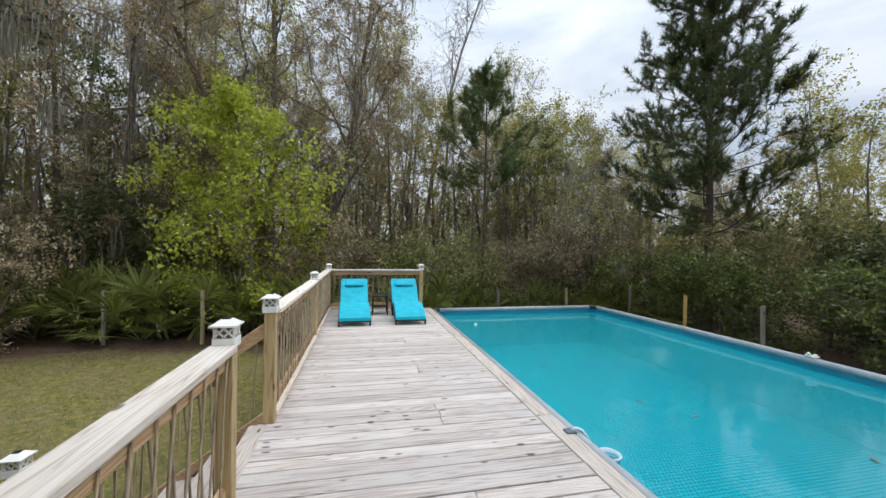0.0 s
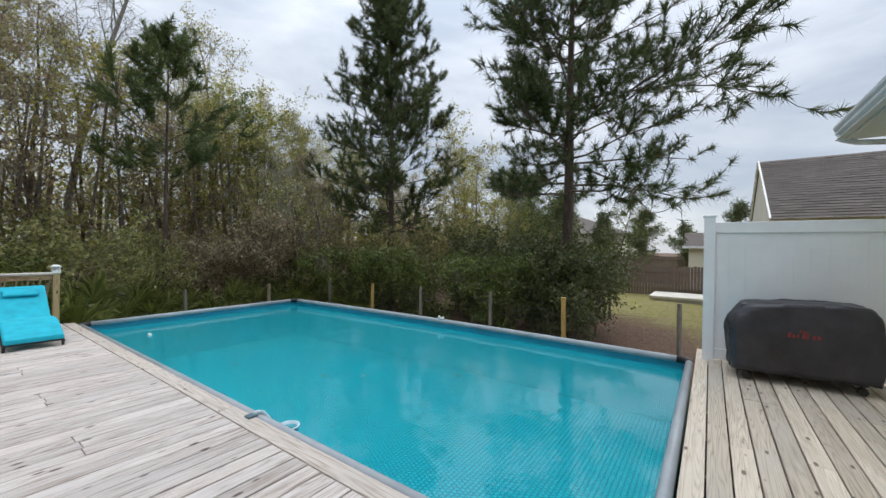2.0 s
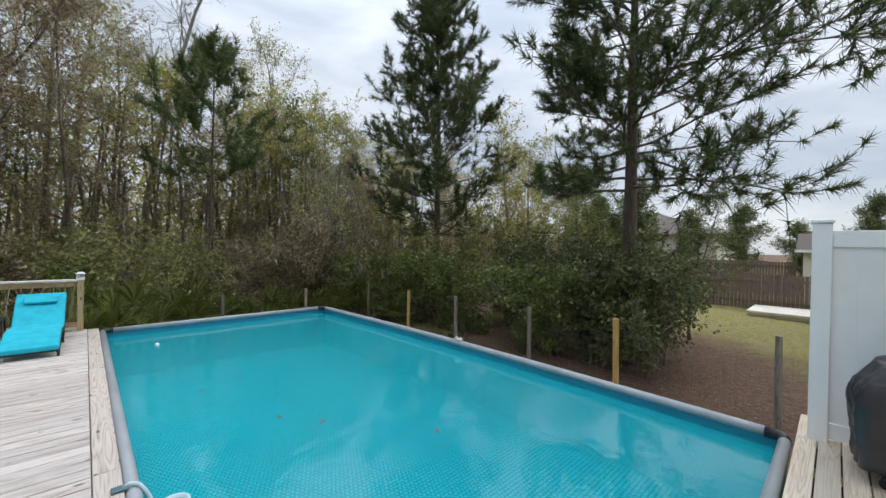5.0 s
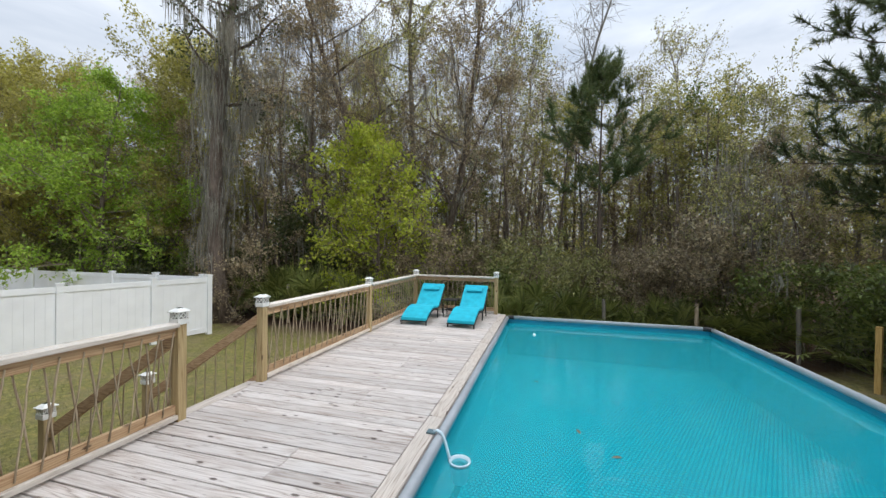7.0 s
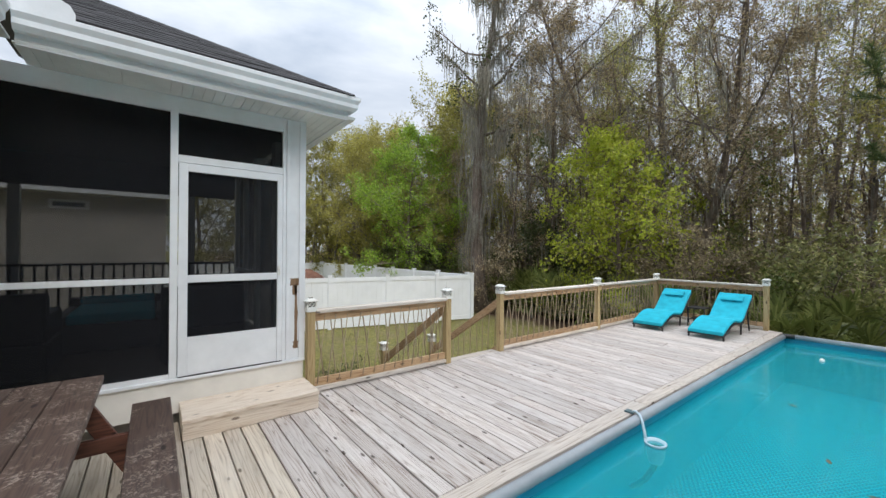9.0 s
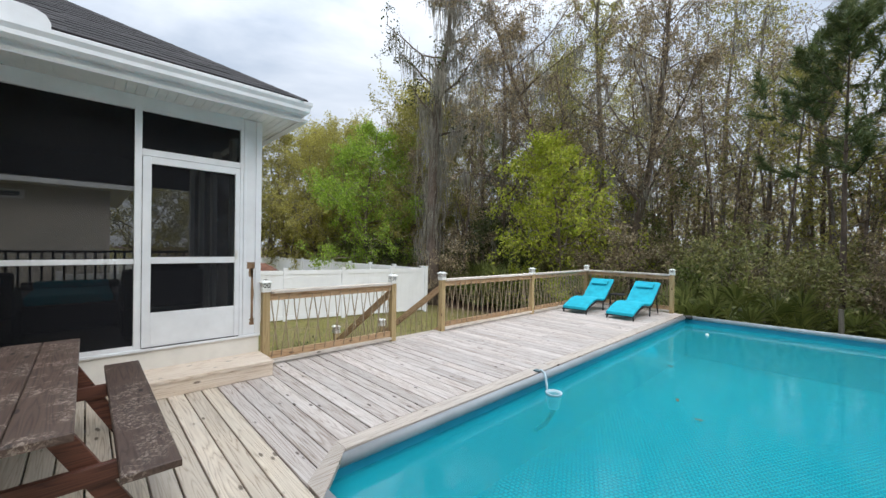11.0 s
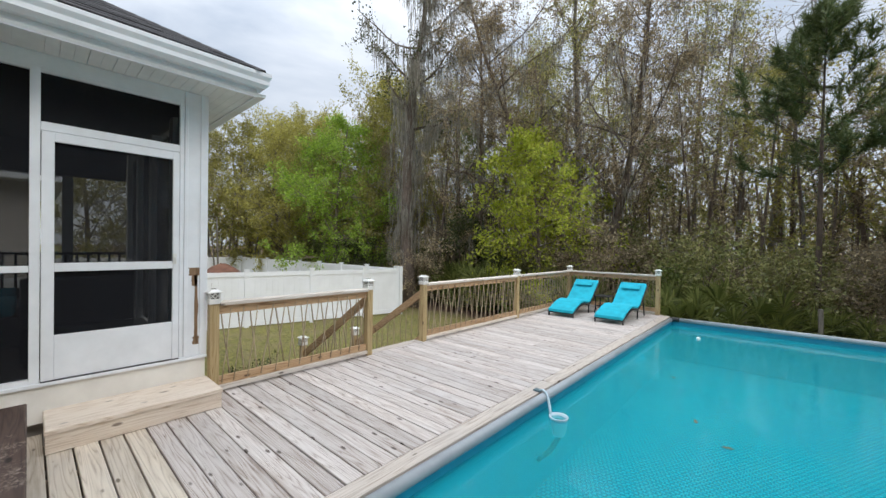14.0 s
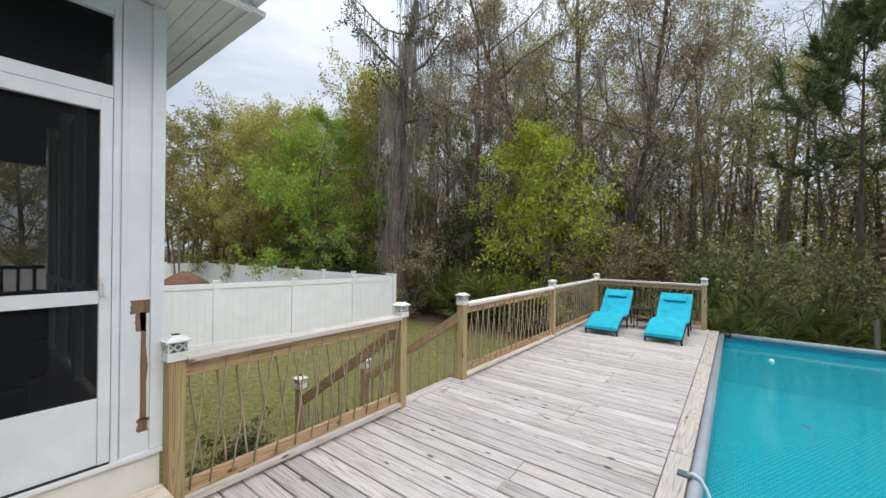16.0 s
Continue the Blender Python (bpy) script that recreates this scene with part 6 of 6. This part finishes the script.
tree("tall_tree", pose(-3.9, 16.0, GROUND, 0, 0, 200), "tall half-bare tree with olive leaves", 17.0, 0.24, 0.30, 4.0, 0.7, 28, 0.075, L_OLIVE, 6, B_GREY,
     lean=-0.10, subs=8, twigs=4, moss=60, wob=0.06, shape=0.22, group="", twig_r=0.009, simple=True)
tree("tall_tree", pose(-7.2, 14.0, GROUND, 0, 0, 310), "tall brown half-bare tree with drooping twigs and moss", 13.0, 0.21, 0.15, 4.0, 0.55, 28, 0.070, L_BROWN, 6, B_BROWN,
     subs=7, twigs=4, moss=120, moss_len=1.2, wob=0.06, shape=0.3, group="", twig_r=0.009, lift=0.0, simple=True)
tree("bare_tree", pose(3.4, 19.5, GROUND), "tall leafless grey tree with fine upright twigs", 17.0, 0.18, 0.40, 3.0, 1.0, 24, 0.05, L_BROWN, 0, B_PALE,
     subs=7, twigs=5, shape=0.3, twig_len=0.8, group="", twig_r=0.009, lift=0.14)
pine(pose(4.35, 12.9, GROUND), "slim young pine with an open crown", 9.0, 0.09, 0.50, 2.5, 8, 4, shape=0.55, subs=7, fine=38, wide=0.011)
pine(pose(12.3, 11.2, GROUND, 0, 0, 50), "tall dark pine with a pointed crown", 14.0, 0.17, 0.24, 4.2, 19, 5, shape=0.55, subs=13, fine=40, wide=0.011)
pine(pose(11.3, 3.0, GROUND), "large spreading pine with a dark broad crown", 13.8, 0.20, 0.31, 4.5, 17, 5, shape=0.48, subs=16, tilt=-0.06, fine=44, wide=0.010, sub_len=1.35, bias=(0.12, -0.30), sweep=0.018)

# woodland: a few kinds, repeated with other turns and sizes
kinds = []
for i, (lm, per) in enumerate(((L_OLIVE, 8), (L_BROWN, 7), (L_GOLD, 7), (L_SHRUB, 8))):
    kinds.append(tree("woodland_tree", pose(-6.2 + 5.3 * i, 16.2 + 0.7 * (i % 2), GROUND, 0, 0, 70 * i), "slender woodland tree, half in leaf, in the thicket", 9.0, 0.10, 0.14, 3.1, 0.6, 18, 0.082, lm, per, (B_GREY, B_BROWN)[i % 2],
                      subs=5, twigs=3, moss=14 if i < 2 else 0, shape=0.3, twig_len=0.65, twig_r=0.0075, simple=True))
evergreen = tree("woodland_tree", pose(27.5, 8.5, GROUND, 0, 0, 30), "dense dark evergreen tree behind the next lawn", 6.4, 0.12, 0.08, 2.6, 0.5, 22, 0.11, L_DARK, 9, B_BROWN,
                 subs=6, twigs=4, shape=0.4, twig_len=0.6, twig_r=0.0075, simple=True)
for x, y, sc in ((37, 1.2, 0.72), (40, 4.8, 0.95), (38, 8.0, 0.85), (35.5, 11.5, 0.95), (29.5, 12.0, 0.95), (24.0, 9.6, 0.8), (44, -2.5, 1.0), (21.5, 7.6, 0.62)):
    put_copy(evergreen, x, y, rg.uniform(0, 360), sc)
talls = []
for i, (lm, per) in enumerate(((L_BROWN, 5), (L_OLIVE, 6), (L_GOLD, 5))):
    talls.append(tree("woodland_tree", pose(-9.0 + 9.2 * i, 20.5 + 0.8 * i, GROUND, 0, 0, 50 * i), "tall woodland tree with a thin half-bare crown", 14.5, 0.17, 0.25, 4.0, 0.75, 20, 0.085, lm, per, (B_BROWN, B_GREY)[i % 2],
                      subs=6, twigs=3, moss=25, moss_len=0.9, shape=0.25, twig_len=0.9, twig_r=0.009, simple=True))
for i in range(32):
    x = -28 + i * 1.55 + rg.uniform(-0.7, 0.7)
    y = 14.8 + rg.uniform(0, 3.6)
    if x < -10:
        y = 12.5 + rg.uniform(0, 4.5)
    put_copy(kinds[i * 7 % 4], x, y, rg.uniform(0, 360), rg.uniform(0.75, 1.05) * (1.0 if x < 4 else 0.88))
for i in range(24):
    x = -30 + i * 2.2 + rg.uniform(-1, 1)
    hi = 1.08 if x < 1 else 0.72
    put_copy(talls[i * 5 % 3], x, 19.5 + rg.uniform(-1.5, 5), rg.uniform(0, 360), hi * rg.uniform(0.82, 1.04))
for x, y, k, sc in ((14.5, 9.0, 2, 0.9), (14.2, 7.6, 2, 0.78), (16.0, 6.8, 2, 0.6), (18.2, 8.5, 3, 0.62), (16.0, 12.5, 1, 0.8), (19.5, 11.5, 2, 0.75), (22.5, 10.5, 0, 0.7), (25, 13, 3, 0.8), (10.4, 12.8, 1, 0.70), (13.5, 15.2, 0, 0.85),
                    (7.4, 15.6, 0, 0.95), (8.9, 16.6, 2, 1.0), (10.2, 17.4, 0, 1.0), (6.2, 17.2, 1, 1.05), (14.6, 4.9, 3, 0.52), (15.2, 2.6, 3, 0.50), (15.4, 6.2, 3, 0.6)):
    put_copy(kinds[k], x, y, rg.uniform(0, 360), sc)
for x, y, k, sc in ((-6.3, 16.8, 1, 0.92), (-10.4, 15.8, 0, 0.9), (-13.0, 16.6, 1, 0.88), (-8.2, 18.2, 2, 0.98)):
    put_copy(talls[k], x, y, rg.uniform(0, 360), sc)
for x, y, sc in ((-13.9, 12.9, 1.2), (-21.5, 11.2, 1.2), (-25.5, 12.5, 1.3), (-16.0, 15.0, 1.4), (-27.5, 6.5, 1.15), (-28.5, 1.5, 1.2), (-24.6, 9.8, 1.25), (-20.6, 10.4, 1.05), (-26.2, 4.2, 1.1), (-22.6, 13.5, 1.35)):
    put_copy(gold, x, y, rg.uniform(0, 360), sc)

# shrubs of the understorey
bush = [tree("shrub", pose(-6.0 + 6.5 * i, 13.2, GROUND, 0, 0, 50 * i), lab, 2.7, 0.05, 0.16 if i == 0 else 0.03, 1.6, 0.55, 11, lf, lm, per, B_BROWN,
             subs=3, twigs=3, shape=0.3, twig_len=0.46, forks=2, simple=True, group="understorey shrubs", category="shrub")
        for i, (lm, per, lf, lab) in enumerate(((L_DARK, 9, 0.076, "dense dark evergreen shrub under the trees"), (L_SHRUB, 9, 0.076, "mid-green leafy shrub under the trees"), (L_BRUSH, 8, 0.055, "brown twiggy shrub under the trees"), (L_BRUSH_G, 9, 0.068, "olive-green shrub under the trees")))]
for i in range(42):
    x = -24 + i * 0.84 + rg.uniform(-0.4, 0.4)
    y = 13.0 + rg.uniform(-0.5, 2.4) if x > -8.5 else 10.4 + rg.uniform(0, 2.5)
    if x < -10 and i % 2:
        continue
    put_copy(bush[(2, 3)[i % 2] if -5 < x < 7 else (0, 3, 2, 1, 2, 0, 3)[i % 7]], x, y, rg.uniform(0, 360), rg.uniform(0.8, 1.5))
for x, y, k, sc in ((11.3, 4.1, 0, 1.12), (11.7, 2.3, 0, 1.0), (11.2, 5.6, 0, 0.95), (11.8, 6.6, 0, 1.2), (10.5, 7.4, 1, 0.85), (11.4, 8.6, 1, 1.1), (10.6, 9.7, 1, 1.0), (12.6, 4.9, 0, 1.1),
                    (12.9, 8.0, 3, 1.4), (13.8, 6.2, 3, 1.3), (12.2, 10.4, 3, 1.3), (14.8, 8.1, 2, 1.4), (10.0, 11.4, 1, 0.95), (8.3, 12.4, 2, 1.3), (6.9, 12.6, 2, 1.35), (5.6, 12.8, 2, 1.3), (13.4, 3.4, 0, 0.9), (10.8, 3.5, 0, 0.75), (9.85, 5.2, 1, 0.30), (10.5, 2.5, 0, 0.92), (10.4, 3.5, 0, 1.0), (10.7, 4.7, 1, 0.95)):
    put_copy(bush[k], x, y, rg.uniform(0, 360), sc)
put_copy(bush[0], -1.35, 0.95, 40, 0.36)

# palmettos along the fence
palms = [palmetto(pose(-5.6 + 2.1 * i, 11.5, GROUND), 1.5, 22) for i in range(3)]
for i in range(26):
    x = -8.3 + i * 0.66 + rg.uniform(-0.25, 0.25)
    if -1.2 < x < 1.0:
        continue
    put_copy(palms[i % 3], x, 12.1 + rg.uniform(-0.3, 0.9), rg.uniform(0, 360), rg.uniform(0.85, 1.15) if x < -1 else rg.uniform(0.55, 0.8))
for x, y, sc in ((2.1, 10.7, 0.80), (1.4, 10.8, 0.88), (3.4, 11.9, 0.90), (2.5, 11.9, 1.0), (1.2, 11.6, 1.0), (3.4, 12.2, 0.7), (7.6, 12.1, 0.85), (8.3, 12.0, 0.9), (10.0, 10.4, 0.8), (9.3, 11.5, 0.85), (6.2, 12.3, 0.7), (5.2, 12.2, 0.6)):
    put_copy(palms[rg.integers(0, 3)], x, y, rg.uniform(0, 360), sc)

# far woods behind, one dense belt
far = thing("far_woods", None, "dense belt of far woodland behind the trees", "woods", "", "stuff")
n = 54000
ang = rg.uniform(radians(-75), radians(62), n)
dist = rg.uniform(26, 46, n)
hgt = rg.beta(1.5, 1.6, n) * (12.0 - 6.0 * np.clip((np.degrees(ang) - 20) / 40, 0, 1)) * (0.75 + 0.25 * np.sin(ang * 23) * np.sin(ang * 9 + 1))
c = np.stack([np.sin(ang) * dist, np.cos(ang) * dist * 0.95 + 1, GROUND + hgt], axis=1)
third = n // 3
np_part("foliage", leaf_tris(c[:third], 0.34, 0.24), 3, L_OLIVE, far, "", "stuff")
np_part("foliage", leaf_tris(c[third:2 * third], 0.34, 0.24), 3, L_BROWN, far, "", "stuff")
np_part("foliage", leaf_tris(c[2 * third:], 0.34, 0.24), 3, L_BRUSH_G, far, "", "stuff")
n = 420
ang = rg.uniform(radians(-75), radians(60), n)
dist = rg.uniform(20, 44, n)
a = np.stack([np.sin(ang) * dist, np.cos(ang) * dist * 0.95 + 1, np.full(n, GROUND - 0.1)], axis=1)
b = a + np.stack([rg.normal(0, 0.5, n), rg.normal(0, 0.5, n), rg.uniform(3.5, 6.5, n)], axis=1)
np_part("trunks", twig_quads(a, b, rg.uniform(0.05, 0.14, n), rg.uniform(0.02, 0.05, n)), 4, B_GREY, far, "", "stuff")

n = 90
ang = rg.uniform(radians(-36), radians(30), n)
dist = rg.uniform(15.2, 20, n)
a = np.stack([np.sin(ang) * dist, np.cos(ang) * dist, np.full(n, GROUND - 0.1)], axis=1)
b = a + np.stack([rg.normal(0, 0.6, n), rg.normal(0, 0.6, n), rg.uniform(4.0, 8.5, n)], axis=1)
np_part("trunks", twig_quads(a, b, rg.uniform(0.035, 0.10, n), rg.uniform(0.015, 0.04, n)), 4, B_BROWN, far, "", "stuff")

# thin grass on the lawn beside the stairs
n = 26000
c = np.stack([rg.uniform(-8.0, -1.0, n), rg.uniform(0.3, 10.2, n), np.full(n, GROUND)], axis=1)
c[:, 2] += np.array([0.07 * noise.noise((x * 0.3, y * 0.3, 0)) for x, y, _ in c]) - 0.01
d = unit(rg.normal(0, 0.5, (n, 3)) * np.array([1, 1, 0]) + np.array([0, 0, 1.0]))
s_ = unit(np.cross(d, rg.normal(size=(n, 3)))) * 0.005
tip = c + d * rg.uniform(0.025, 0.075, (n, 1))
lawn = new("grass", np_mesh("grass", np.stack([c - s_, c + s_, tip], axis=1).reshape(-1, 3), 3, L_GRASS))
tagged(lawn, "thin patchy winter grass on the lawn", "grass", "", "stuff")

# ---- deck boards, one by one ----
deck = thing("floor_deck", None, "weathered pale pine deck boards with knots and dark gaps", "deck", "", "structure")
BW, GAP = 0.139, 0.008


def board(x0, x1, y0, w, material, dz=0.0, name="board"):
    ob = part(name, Shape().box(x0, x1, y0, y0 + w, -DECK_T + dz, dz, c=0.004), material, deck)
    return ob


y = DN - BW
row = 0
while y > 0.16:
    w_ = BW - rnd.uniform(0, 0.003)
    dz = rnd.uniform(-0.002, 0.002)
    west = DW if y > 0.33 else HX + 0.005
    if row % 9 in (2, 3, 4) and y > 1:
        cut = 0.72 if row % 9 != 3 else 0.735
        board(west, cut - 0.002, y, w_, M_DECK, dz)
        board(cut + 0.002, 1.578, y, w_, M_DECK, rnd.uniform(-0.002, 0.002))
    else:
        board(west, 1.578, y, w_, M_DECK, dz)
    y -= BW + rnd.uniform(0.007, 0.013)
    row += 1
# rows round the cut corner, then the full rows in front of the house
k = 0
south = y + BW + GAP
while south - GAP > -0.288:
    y0 = max(south - GAP - BW, -0.288)
    if south - GAP - y0 > 0.03:
        board(HX + 0.005, 1.587 + (0.105 - y0) * 0.92 + 0.03, y0, south - GAP - y0, M_DECK, rnd.uniform(-0.003, -0.001))
    south = y0
y = -0.288 - GAP - BW
while y + BW > WALL_Y + 0.05:
    gap = GAP if y > 0 else 0.011
    x1 = 6.98
    y0 = max(y, WALL_Y + 0.024)
    w_ = y + BW - y0
    cuts = [HX + 0.005]
    if x1 > 3:
        cuts += sorted(rnd.sample([1.25, 2.47, 3.68, 4.9], 1)) if k % 2 else [(2.47, 3.68, 4.9)[k // 2 % 3]]
    cuts.append(x1)
    for a, b in zip(cuts, cuts[1:]):
        board(a + 0.0015, b - 0.0015, y0, w_ - (gap - GAP), M_DECK_S if x1 > 3 else M_DECK, rnd.uniform(-0.003, 0.002))
    y -= BW + GAP
    k += 1
# border along the pool, and the slanting board across its corner
yy = 0.107
for ln in (3.0, 3.05, 2.98):
    end = min(yy + ln, DN)
    ob = part("border_board", Shape().box(1.585, 1.738, yy + 0.002, end, -DECK_T, 0.002, c=0.004), M_EDGE, deck)
    yy = end
s = Shape()
s.prism([(1.587, 0.105), (1.95, -0.284), (2.165, -0.284), (1.738, 0.105)], -DECK_T, 0.003)
part("corner_board", s, M_EDGE, deck, "slanting board across the pool corner", bevel=0.003)
part("border_board", Shape().box(-0.872, -0.735, 2.365, 3.370, -0.034, 0.005, c=0.004), M_EDGE, deck, "pale board at the head of the stairs")
